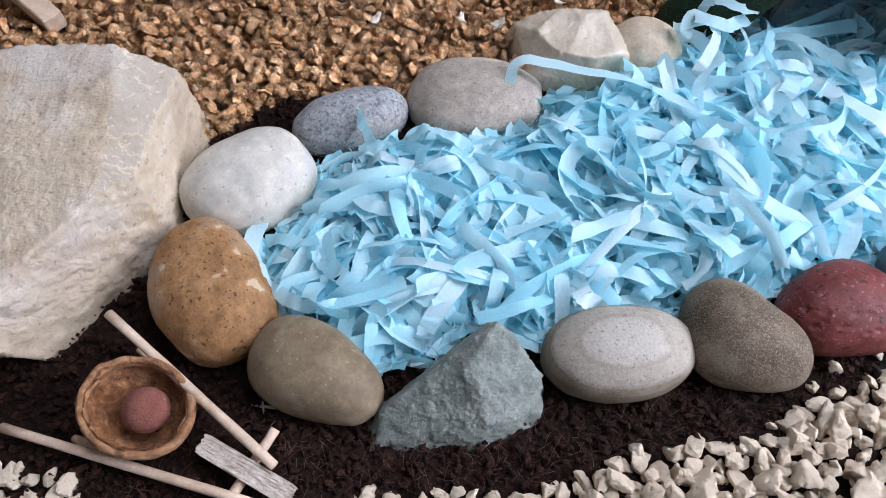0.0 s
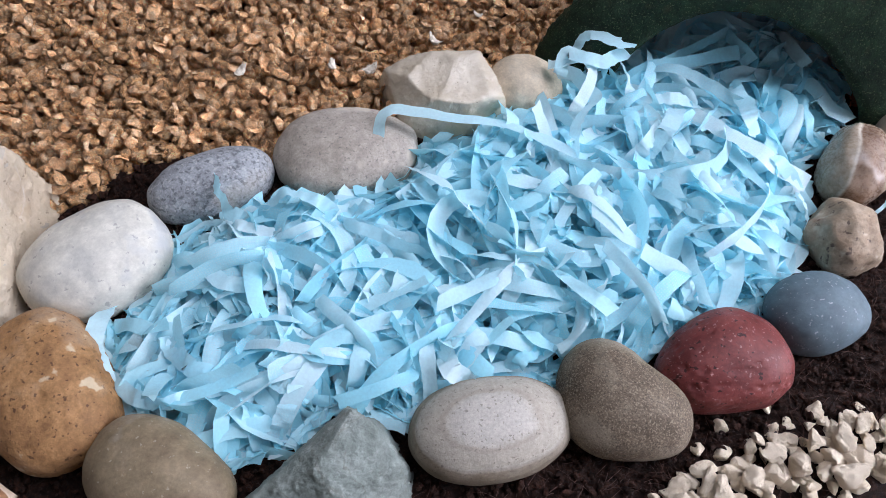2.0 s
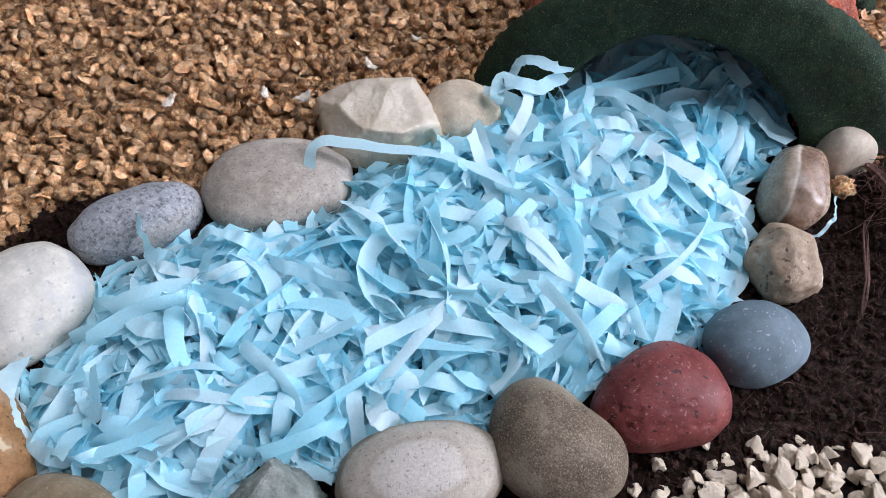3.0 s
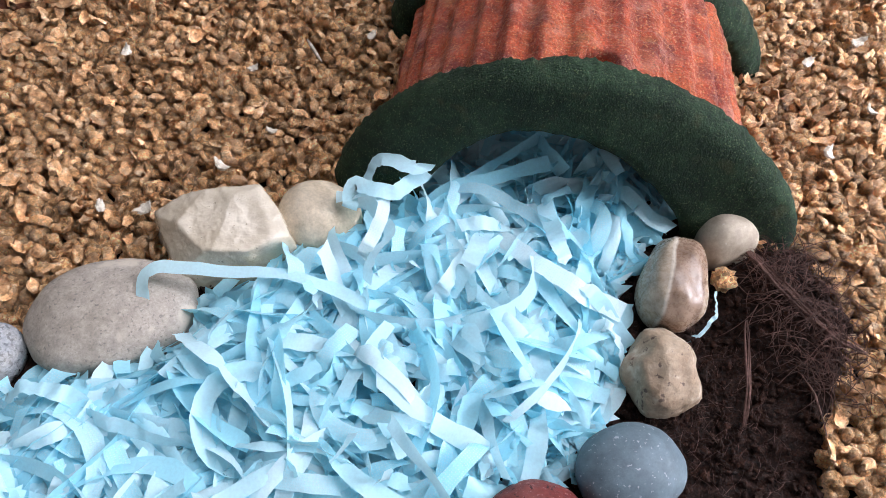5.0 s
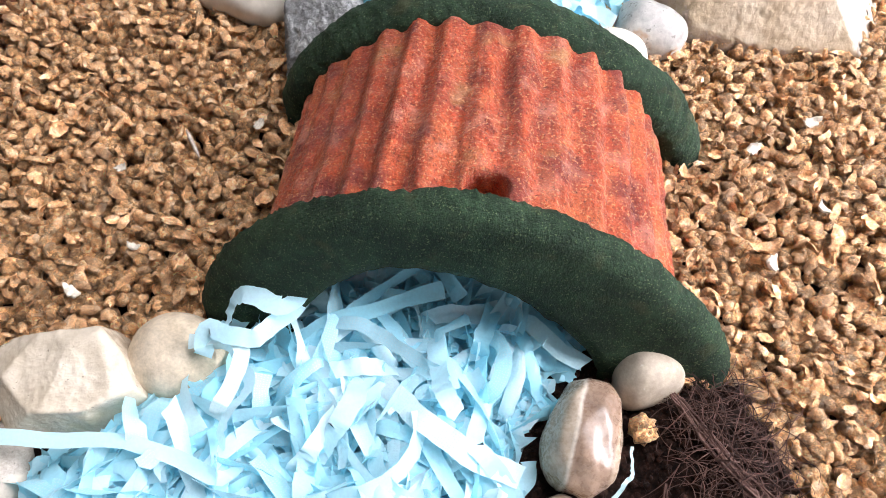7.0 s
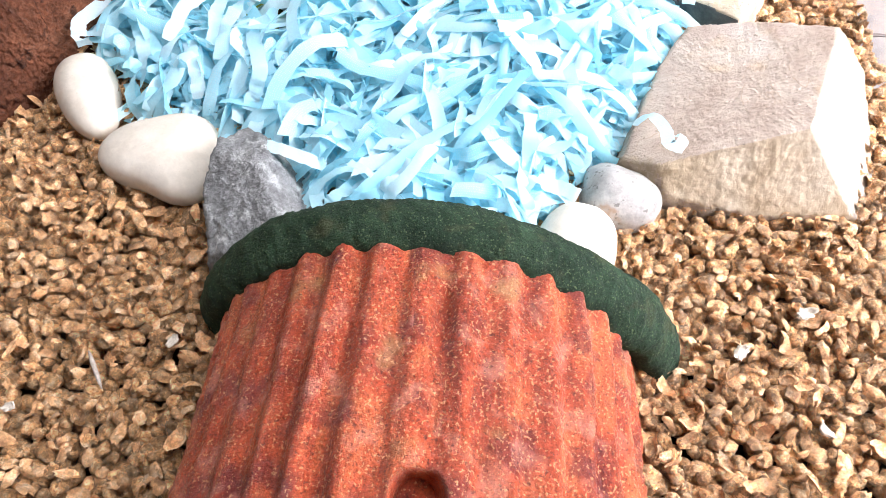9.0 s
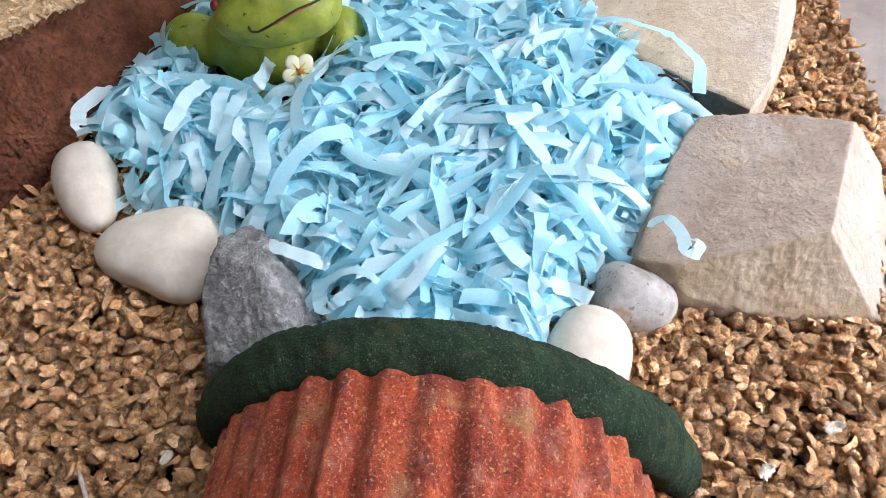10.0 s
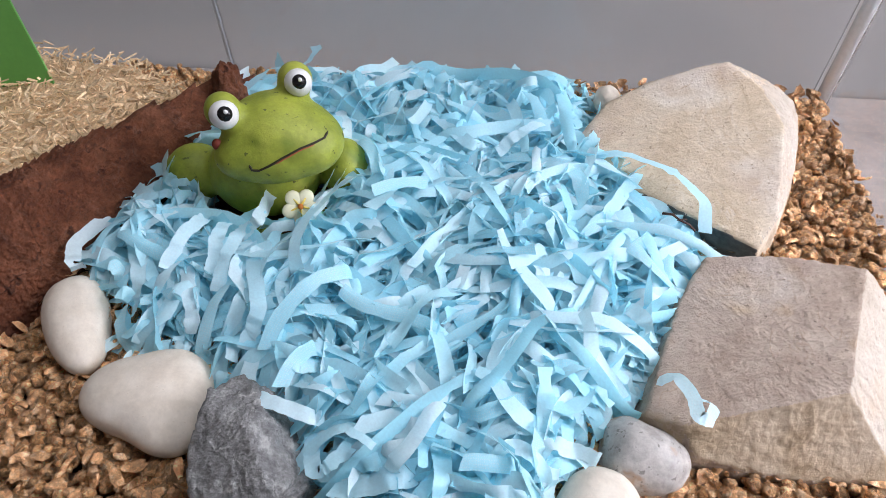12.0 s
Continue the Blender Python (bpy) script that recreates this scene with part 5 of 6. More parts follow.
    for at in (0, -1):  # slanting cut or torn ends
        slant = rng.normal(0, 0.20, count)[:, None] * wd[:, None]
        v[:, at, 0] -= t[:, at] * slant
        v[:, at, 2] += t[:, at] * slant
        v[:, at, 1] += t[:, at] * rng.normal(0, 0.0005, (count, 1))
    uv = np.zeros((count, m, 3, 2))
    uv[..., 0] = ((s + 0.5) * ln[:, None])[:, :, None] * 1000 + rng.uniform(0, 500, count)[:, None, None]
    uv[..., 1] = (np.array((-0.5, 0, 0.5)) * wd[:, None])[:, None, :] * 1000 + rng.uniform(0, 500, count)[:, None, None]
    cell = np.array([(i * 3 + j, i * 3 + j + 1, i * 3 + j + 4, i * 3 + j + 3) for i in range(m - 1) for j in range(2)])
    f = (cell[None] + (np.arange(count) * m * 3)[:, None, None]).reshape(-1, 4)
    keep = np.repeat(~clash, len(cell))
    return v.reshape(-1, 3), f[keep], uv.reshape(-1, 2)


def heap(name, label, single, *args, **kw):
    """A heap of strips; the uppermost ones are things of their own."""
    v, f, uv = ribbons(*args, **kw)
    per = 18 * 3
    order = np.argsort(-v.reshape(-1, per, 3)[:, :, 2].mean(1))
    alive = np.zeros(len(v) // per, bool)
    alive[np.unique(f[:, 0] // per)] = True
    top = [k for k in order if alive[k]][:single]
    cell = np.array([(i * 3 + j, i * 3 + j + 1, i * 3 + j + 4, i * 3 + j + 3) for i in range(17) for j in range(2)])
    for k in top:
        ob = part("paper_strip", fast_mesh("paper_strip", v[k * per:(k + 1) * per], cell, PAPER, True, uv[k * per:(k + 1) * per]))
        tagged(ob, "curled strip of pale blue crepe paper on the heap", "paper strip", "loose paper strips")
    rest = f[~np.isin(f[:, 0] // per, top)]
    return tagged(part(name, fast_mesh(name, v, rest, PAPER, True, uv)), label, "shredded paper", kind="stuff")


heap("pond_paper", "heap of pale blue shredded crepe paper as pond water", 115, 2300, POND, -0.012, 0.017, 7)
heap("pool_paper", "deep heap of pale blue shredded crepe paper as pool water", 115, 3000, POOL, -0.008, 0.026, 9, lengths=(0.022, 0.125), edge=0.024, stray=0.011, drape=0.75)


def strip(points, width, rolls, label="long strip of pale blue crepe paper", samples=28):
    """One paper strip through points; rolls: degrees of turn about its own line at even steps."""
    p = np.array(points, float)
    k = len(p)
    t = np.linspace(0, k - 1, samples)
    i = np.clip(t.astype(int), 0, k - 2)
    u = (t - i)[:, None]
    a, b, c, d = p[np.clip(i - 1, 0, k - 1)], p[i], p[i + 1], p[np.clip(i + 2, 0, k - 1)]
    smooth = 0.5 * (2 * b + (c - a) * u + (2 * a - 5 * b + 4 * c - d) * u ** 2 + (3 * b - a - 3 * c + d) * u ** 3)
    path = 0.45 * smooth + 0.55 * (b + (c - b) * u)
    rs = np.random.default_rng(int(abs(p[0, 0]) * 1e5 + abs(p[0, 1]) * 1e4))
    path[:, 2] += -0.003 + np.cumsum(rs.normal(0, 0.00035, samples))
    path[:, :2] += np.cumsum(rs.normal(0, 0.00022, (samples, 2)), 0)
    tan = np.gradient(path, axis=0)
    tan /= np.linalg.norm(tan, axis=1)[:, None]
    side = np.cross(tan, (0, 0, 1.0))
    side /= np.linalg.norm(side, axis=1)[:, None] + 1e-9
    nor = np.cross(side, tan)
    r = np.radians(np.interp(np.linspace(0, 1, samples), np.linspace(0, 1, len(rolls)), rolls) + np.cumsum(rs.normal(0, 11, samples) * (rs.random(samples) < 0.3)))[:, None]
    w = np.cos(r) * side + np.sin(r) * nor
    face = np.cross(w, tan)
    v = np.stack([path - w * width / 2, path + face * rs.normal(0, 0.0004, (samples, 1)), path + w * width / 2], 1)
    ln = np.concatenate([[0], np.cumsum(np.linalg.norm(np.diff(path, axis=0), axis=1))]) * 1000
    uv = np.zeros((samples, 3, 2))
    uv[..., 0] = ln[:, None]
    uv[..., 1] = np.array((-0.5, 0, 0.5)) * width * 1000
    f = [(q * 3 + j, q * 3 + j + 1, q * 3 + j + 4, q * 3 + j + 3) for q in range(samples - 1) for j in range(2)]
    ob = part("paper_strip", fast_mesh("paper_strip", v.reshape(-1, 3), f, LIT_PAPER, True, uv.reshape(-1, 2)))
    return tagged(ob, label, "paper strip", "long paper strips")


# the strips that lie uppermost
strip([(0.0265, 0.187, 0.006), (0.0265, 0.193, 0.0125), (0.0275, 0.1985, 0.017), (0.034, 0.2000, 0.018), (0.054, 0.1950, 0.0170), (0.0738, 0.1915, 0.0170), (0.088, 0.1845, 0.0165), (0.099, 0.1765, 0.0160), (0.104, 0.180, 0.012)], 0.0046, (10, 0, -10, -25, -20, -15, -10, 0, 30))
strip([(-0.042, 0.186, 0.008), (-0.033, 0.174, 0.014), (-0.028, 0.163, 0.014), (-0.024, 0.161, 0.008)], 0.0060, (-25, -25, 14))
strip([(0.002, 0.161, 0.007), (0.018, 0.152, 0.013), (0.032, 0.145, 0.013), (0.045, 0.140, 0.007)], 0.0045, (-50, -3, -49))
strip([(0.038, 0.179, 0.009), (0.048, 0.168, 0.015), (0.057, 0.156, 0.016), (0.066, 0.141, 0.015), (0.080, 0.128, 0.009)], 0.0062, (24, 4, 29))
strip([(0.0945, 0.2165, 0.0205), (0.108, 0.2150, 0.0235), (0.1110, 0.209, 0.0215), (0.1050, 0.197, 0.0190), (0.1020, 0.193, 0.014)], 0.0048, (-11, 8, 4, -6))
strip([(0.098, 0.212, 0.019), (0.101, 0.218, 0.025), (0.114, 0.212, 0.025), (0.129, 0.227, 0.019)], 0.0055, (-16, 3, -27))
strip([(0.102, 0.177, 0.007), (0.100, 0.154, 0.014), (0.106, 0.143, 0.007)], 0.0070, (-7, 15, 1))
strip([(0.149, 0.203, 0.009), (0.128, 0.180, 0.016), (0.119, 0.172, 0.009)], 0.0060, (-9, 48, 1))
strip([(-0.065, 0.135, 0.003), (-0.067, 0.127, 0.008), (-0.068, 0.116, 0.010), (-0.062, 0.105, 0.010), (-0.059, 0.095, 0.008), (-0.056, 0.091, 0.003)], 0.0060, (-12, 3, -11))
strip([(-0.063, 0.106, 0.006), (-0.049, 0.097, 0.012), (-0.036, 0.095, 0.012), (-0.027, 0.101, 0.006)], 0.0050, (-8, -7, 44))
strip([(-0.015, 0.130, 0.007), (-0.013, 0.113, 0.014), (-0.011, 0.108, 0.007)], 0.0060, (0, 3, 14))
strip([(-0.038, 0.146, 0.008), (-0.027, 0.133, 0.014), (-0.013, 0.131, 0.014), (-0.002, 0.138, 0.008)], 0.0055, (44, -4, -13))
strip([(-0.045, 0.117, 0.007), (-0.035, 0.105, 0.014), (-0.025, 0.101, 0.007)], 0.0065, (54, -32, -8))
strip([(-0.014, 0.165, 0.009), (-0.007, 0.165, 0.015), (0.003, 0.162, 0.015), (0.010, 0.158, 0.009)], 0.0055, (14, 50, -20))
strip([(0.043, 0.111, 0.006), (0.046, 0.099, 0.013), (0.053, 0.094, 0.006)], 0.0068, (-53, 14, -11))
strip([(-0.018, 0.106, 0.003), (-0.017, 0.090, 0.010), (-0.013, 0.080, 0.003)], 0.0060, (-8, 10, 4))
strip([(-0.000, 0.108, 0.003), (-0.004, 0.092, 0.010), (-0.008, 0.084, 0.003)], 0.0060, (6, -9, 28))
strip([(0.010, 0.152, 0.007), (0.006, 0.134, 0.014), (0.001, 0.127, 0.007)], 0.0055, (33, 0, -9))
strip([(-0.029, 0.154, 0.007), (-0.022, 0.157, 0.013), (-0.009, 0.153, 0.013), (-0.005, 0.168, 0.007)], 0.0060, (16, 10, -22))
strip([(0.147, 0.203, 0.007), (0.159, 0.183, 0.013), (0.173, 0.170, 0.013), (0.188, 0.163, 0.007)], 0.0070, (-10, 23, -2))
strip([(0.146, 0.201, 0.010), (0.136, 0.185, 0.017), (0.126, 0.178, 0.010)], 0.0068, (-7, 4, 0))
strip([(0.158, 0.175, 0.005), (0.153, 0.155, 0.011), (0.150, 0.140, 0.011), (0.149, 0.130, 0.005)], 0.0066, (0, -42, 38))
strip([(0.102, 0.181, 0.007), (0.105, 0.158, 0.014), (0.107, 0.142, 0.007)], 0.0066, (4, -19, 21))
strip([(0.094, 0.221, 0.011), (0.106, 0.216, 0.017), (0.111, 0.201, 0.018), (0.103, 0.192, 0.017), (0.099, 0.185, 0.011)], 0.0055, (6, 0, 23))
strip([(0.105, 0.222, 0.019), (0.112, 0.228, 0.025), (0.124, 0.220, 0.025), (0.131, 0.231, 0.019)], 0.0066, (49, 12, 34))
strip([(0.131, 0.220, 0.011), (0.146, 0.214, 0.017), (0.158, 0.203, 0.018), (0.168, 0.192, 0.017), (0.170, 0.184, 0.011)], 0.0045, (47, -22, -11))
strip([(0.118, 0.208, 0.009), (0.133, 0.203, 0.015), (0.145, 0.202, 0.015), (0.157, 0.200, 0.009)], 0.0055, (17, -37, -5))
strip([(0.129, 0.170, 0.005), (0.140, 0.159, 0.011), (0.150, 0.147, 0.011), (0.157, 0.142, 0.005)], 0.0055, (28, 22, 12))
strip([(0.174, 0.154, 0.005), (0.177, 0.157, 0.011), (0.182, 0.152, 0.011), (0.183, 0.144, 0.005)], 0.0060, (-41, 51, 12))
strip([(0.181, 0.187, 0.007), (0.175, 0.173, 0.013), (0.179, 0.166, 0.013), (0.186, 0.152, 0.007)], 0.0055, (16, 10, -37))
strip([(0.168, 0.207, 0.013), (0.167, 0.190, 0.020), (0.170, 0.181, 0.013)], 0.0060, (-31, -26, 42))
strip([(0.106, 0.158, 0.005), (0.120, 0.149, 0.011), (0.132, 0.155, 0.011), (0.143, 0.168, 0.005)], 0.0060, (-18, -5, -5))
strip([(0.291, 0.346, 0.031), (0.295, 0.344, 0.036), (0.296, 0.336, 0.037), (0.294, 0.329, 0.038), (0.297, 0.327, 0.037), (0.302, 0.332, 0.036), (0.302, 0.337, 0.031)], 0.0045, (12, 11, 5))
strip([(0.286, 0.402, 0.017), (0.279, 0.377, 0.024), (0.272, 0.365, 0.017)], 0.0058, (-27, -69, 3))
strip([(0.155, 0.394, 0.015), (0.154, 0.377, 0.021), (0.164, 0.369, 0.021), (0.179, 0.363, 0.015)], 0.0055, (5, 27, -2))
strip([(0.174, 0.361, 0.013), (0.174, 0.344, 0.019), (0.181, 0.345, 0.019), (0.190, 0.355, 0.013)], 0.0055, (-13, 9, -34))
strip([(0.153, 0.397, 0.017), (0.162, 0.408, 0.024), (0.159, 0.445, 0.017)], 0.0060, (-22, -22, 6))
strip([(0.099, 0.483, 0.013), (0.088, 0.461, 0.019), (0.088, 0.449, 0.019), (0.088, 0.449, 0.013)], 0.0060, (46, 16, 25))
strip([(0.102, 0.508, 0.017), (0.116, 0.481, 0.024), (0.125, 0.475, 0.017)], 0.0055, (5, 6, -9))
strip([(0.119, 0.518, 0.019), (0.123, 0.488, 0.026), (0.128, 0.486, 0.019)], 0.0055, (-6, -53, -26))
strip([(0.152, 0.452, 0.019), (0.162, 0.453, 0.026), (0.171, 0.475, 0.019)], 0.0058, (-28, 18, 14))
strip([(0.311, 0.465, 0.023), (0.328, 0.456, 0.029), (0.341, 0.438, 0.030), (0.346, 0.420, 0.029), (0.343, 0.409, 0.023)], 0.0055, (25, 34, -6))
strip([(0.179, 0.340, 0.015), (0.199, 0.336, 0.022), (0.218, 0.342, 0.015)], 0.0085, (23, 43, 0))
strip([(0.292, 0.381, 0.017), (0.297, 0.379, 0.023), (0.299, 0.370, 0.023), (0.295, 0.367, 0.017)], 0.0060, (23, -3, -35))
strip([(0.192, 0.360, 0.017), (0.209, 0.351, 0.024), (0.224, 0.358, 0.017)], 0.0080, (2, -18, 2))
strip([(0.130, 0.459, 0.015), (0.134, 0.425, 0.022), (0.134, 0.409, 0.015)], 0.0058, (-10, 7, -47))
strip([(0.106, 0.470, 0.015), (0.114, 0.439, 0.022), (0.109, 0.423, 0.015)], 0.0058, (45, 29, -7))
strip([(0.266, 0.435, 0.019), (0.270, 0.408, 0.026), (0.269, 0.395, 0.019)], 0.0060, (-19, 0, 14))
strip([(0.237, 0.345, 0.013), (0.252, 0.342, 0.020), (0.265, 0.327, 0.013)], 0.0055, (9, 8, -43))
strip([(0.241, 0.327, 0.013), (0.250, 0.335, 0.020), (0.265, 0.330, 0.013)], 0.0055, (-24, 29, 5))
strip([(0.214, 0.417, 0.019), (0.229, 0.402, 0.025), (0.247, 0.411, 0.025), (0.260, 0.431, 0.019)], 0.0055, (-33, -19, -31))
strip([(0.180, 0.449, 0.017), (0.179, 0.422, 0.024), (0.185, 0.411, 0.017)], 0.0060, (-22, 25, -4))
strip([(0.244, 0.528, 0.021), (0.250, 0.500, 0.027), (0.259, 0.481, 0.027), (0.268, 0.475, 0.021)], 0.0060, (24, 4, -33))
strip([(0.159, 0.543, 0.027), (0.174, 0.548, 0.033), (0.188, 0.545, 0.034), (0.198, 0.560, 0.033), (0.198, 0.578, 0.027)], 0.0055, (-14, 51, -17))
strip([(0.271, 0.476, 0.023), (0.285, 0.480, 0.030), (0.304, 0.493, 0.023)], 0.0055, (-23, 27, 2))
strip([(0.204, 0.525, 0.021), (0.204, 0.499, 0.028), (0.205, 0.491, 0.021)], 0.0055, (0, 32, -39))
strip([(0.271, 0.445, 0.019), (0.256, 0.437, 0.025), (0.240, 0.431, 0.025), (0.229, 0.426, 0.019)], 0.0058, (9, -23, -31))
strip([(0.331, 0.452, 0.019), (0.311, 0.431, 0.025), (0.295, 0.422, 0.025), (0.283, 0.414, 0.019)], 0.0058, (-18, 25, -3))
for x, y, way, far in ((0.135, 0.474, 205, 0.030), (0.142, 0.466, 235, 0.034), (0.150, 0.460, 255, 0.030), (0.158, 0.457, 248, 0.036), (0.196, 0.459, 305, 0.034), (0.204, 0.466, 322, 0.028), (0.130, 0.481, 190, 0.026)):
    cx, cy = math.cos(radians(way)), math.sin(radians(way))
    strip([(x - 0.004 * cx, y - 0.004 * cy, 0.0185), (x + 0.15 * far * cx, y + 0.15 * far * cy, 0.0235), (x + 0.55 * far * cx, y + 0.55 * far * cy, 0.0250), (x + far * cx, y + far * cy, 0.0205)], 0.0056, (way % 23 - 11, 12, way % 31 - 15), "curled strip of pale blue crepe paper before the frog")
strip([(0.2200, 0.1640, 0.0075), (0.2175, 0.1570, 0.006), (0.2130, 0.1530, 0.0045), (0.2070, 0.1500, 0.003)], 0.0016, (40, 20, 30), "narrow white paper sliver beside a pebble")

# ---- the frog ----


def frog():
    """A glazed clay frog: soft union of rounded forms on a grid, turned into one skin."""
    balls = [  # centre, half-axes, blend
        ((0.1665, 0.4915, 0.0165), (0.0255, 0.0208, 0.0232)),
        ((0.1750, 0.4820, 0.0450), (0.0214, 0.0200, 0.0150)),
        ((0.1865, 0.4765, 0.0415), (0.0165, 0.0165, 0.0120)),
        ((0.1725, 0.4740, 0.0390), (0.0165, 0.0135, 0.0105)),
        ((0.1572, 0.4805, 0.0600), (0.0072, 0.0072, 0.0074)),
        ((0.1868, 0.4955, 0.0595), (0.0072, 0.0072, 0.0074)),
        ((0.1605, 0.4730, 0.0420), (0.0110, 0.0095, 0.0090)),
        ((0.1340, 0.5000, 0.0130), (0.0140, 0.0140, 0.0130)),
        ((0.2020, 0.4850, 0.0140), (0.0110, 0.0140, 0.0155)),
        ((0.1560, 0.4620, 0.0020), (0.0130, 0.0110, 0.0080)),
        ((0.1900, 0.4620, 0.0020), (0.0120, 0.0100, 0.0080)),
    ]
    step = 0.0012
    lo, hi = np.array((0.112, 0.444, -0.008)), np.array((0.222, 0.520, 0.074))
    n = np.ceil((hi - lo) / step).astype(int)
    g = np.stack(np.meshgrid(*[lo[i] + step * np.arange(n[i]) for i in range(3)], indexing="ij"), -1)

    def field(p):
        acc = None
        for c, r in balls:
            q = (p - np.array(c)) / np.array(r)
            e = (np.linalg.norm(q, axis=-1) - 1) * min(r)
            if acc is None:
                acc = e
            else:
                h = np.clip(0.5 + 0.5 * (acc - e) / 0.0045, 0, 1)
                acc = acc * (1 - h) + e * h - 0.0045 * h * (1 - h)
        return acc

    val = field(g)
    inside = val < 0
    cells = np.zeros(tuple(n - 1), int)
    for dx in (0, 1):
        for dy in (0, 1):
            for dz in (0, 1):
                cells += inside[dx:n[0] - 1 + dx, dy:n[1] - 1 + dy, dz:n[2] - 1 + dz]
    mixed = (cells > 0) & (cells < 8)
    index = -np.ones(mixed.shape, int)
    index[mixed] = np.arange(mixed.sum())
    v = lo + step * (np.argwhere(mixed) + 0.5)
    for _ in range(4):  # settle on the surface
        e = 1e-4
        f0 = field(v)
        gr = np.stack([(field(v + np.eye(3)[i] * e) - f0) / e for i in range(3)], -1)
        v = v - (f0 / (np.einsum("ij,ij->i", gr, gr) + 1e-6))[:, None] * gr
    faces = []
    for ax in range(3):
        a, b = inside, np.roll(inside, -1, ax)
        cross = a != b
        ij = np.argwhere(cross)
        ij = ij[(ij > 0).all(1) & (ij < np.array(n) - 2).all(1)]
        o1, o2 = [np.eye(3, dtype=int)[(ax + k) % 3] for k in (1, 2)]
        quad = np.stack([index[tuple((ij - d).T)] for d in (0 * o1, o1, o1 + o2, o2)], 1)
        flip = ~a[tuple(ij.T)]
        quad[flip] = quad[flip][:, ::-1]
        faces.append(quad)
    faces = np.concatenate(faces)
    faces = faces[(faces >= 0).all(1)]
    me = fast_mesh("frog_figurine", v, faces, FROG, True)
    bm = bmesh.new()
    bm.from_mesh(me)
    bmesh.ops.recalc_face_normals(bm, faces=bm.faces[:])

    def settle(p, out):
        p = np.array(p, float)[None]
        for _ in range(12):
            f0 = field(p)
            gr = np.stack([(field(p + np.eye(3)[i] * 1e-4) - f0) / 1e-4 for i in range(3)], -1)
            p = p - (f0 / (gr ** 2).sum(-1))[:, None] * gr
        return p[0] + out * gr[0] / np.linalg.norm(gr[0]), gr[0] / np.linalg.norm(gr[0])

    def ball(c, r, slot, squash=(1, 1, 1), seg=24):
        res = bmesh.ops.create_uvsphere(bm, u_segments=seg, v_segments=seg // 2, radius=1)
        for q in res["verts"]:
            q.co = Vector((c[0] + q.co.x * r * squash[0], c[1] + q.co.y * r * squash[1], c[2] + q.co.z * r * squash[2]))
        for q in {f for x in res["verts"] for f in x.link_faces}:
            q.material_index, q.smooth = slot, True

    view = Vector((0.20, 0.25, 0.23))
    for c in ((0.1580, 0.4755, 0.0615), (0.1880, 0.4905, 0.0612)):
        c = Vector(c)
        w = (view - c).normalized()
        w = (w + Vector((0.10, -0.05, 0.12))).normalized()
        ball(c, 0.0058, 1)
        ball(c + w * 0.00270, 0.0037, 2)
        ball(c + w * 0.0058 + Vector((0.0004, 0.0, 0.0008)), 0.0009, 1, seg=10)
    # mouth: a dark groove with a thin red lip in the middle
    line = [(0.1638, 0.4624, 0.0456), (0.1644, 0.4614, 0.0433), (0.1670, 0.4604, 0.0432), (0.1712, 0.4599, 0.0452), (0.1773, 0.4605, 0.0480), (0.1845, 0.4623, 0.0501), (0.1905, 0.4644, 0.0504), (0.1951, 0.4672, 0.0501), (0.1974, 0.4714, 0.0507)]
    pts = []
    for a, b in zip(line, line[1:]):
        for k in range(6):
            pts.append(settle([x + (y - x) * k / 6 for x, y in zip(a, b)], 0.0001)[0])
    for rad, sel, slot, lift in ((0.00050, pts, 3, 0.0), (0.00060, pts[20:38], 4, 0.0003)):
        tb = tube_mesh([(x[0], x[1], x[2] - lift * 2) for x in sel], [rad * min(1, 0.3 + 0.35 * min(i, len(sel) - 1 - i)) for i in range(len(sel))], FROG, 6)
        tmp = bpy.data.meshes.new("t")
        tb.to_mesh(tmp)
        tb.free()
        start = len(bm.faces)
        bm.from_mesh(tmp)
        bpy.data.meshes.remove(tmp)
        bm.faces.ensure_lookup_table()
        for q in bm.faces[start:]:
            q.material_index, q.smooth = slot, True
    spot, _ = settle((0.150, 0.474, 0.050), 0.0)
    ball(spot, 0.0022, 5, (1, 1, 1.2), 14)
    # the little flower on its chest
    fn = Vector((0.06, -0.75, 0.65)).normalized()
    e1 = fn.cross(Vector((0, 0, 1))).normalized()
    e2 = fn.cross(e1)
    fc = Vector((0.1800, 0.4580, 0.0225))
    for i in range(5):
        a = i * math.tau / 5 + 0.2
        ray, across = e1 * math.cos(a) + e2 * math.sin(a), e2 * math.cos(a) - e1 * math.sin(a)
        for far, ln, wd, th, slot in ((0.0045, 0.0036, 0.0034, 0.0009, 6), (0.0028, 0.0026, 0.0006, 0.0012, 7)):
            res = bmesh.ops.create_uvsphere(bm, u_segments=14, v_segments=8, radius=1)
            for q in res["verts"]:
                q.co = fc + ray * (far + q.co.x * ln) + across * q.co.y * wd + fn * (q.co.z * th + 0.0006)
            for q in {f for x in res["verts"] for f in x.link_faces}:
                q.material_index, q.smooth = slot, True
    ball(fc + fn * 0.0018, 0.0013, 8, (1, 1, 1), 10)
    bm.to_mesh(me)
    bm.free()
    for extra in (EYEWHITE, EYEBLACK, MOUTHDARK, LIPRED, CHEEK, PETAL, PETALYELLOW, PETALHEART):
        me.materials.append(extra)
    return tagged(part("frog_figurine", me), "glazed lime green clay frog with a small flower", "frog figurine")


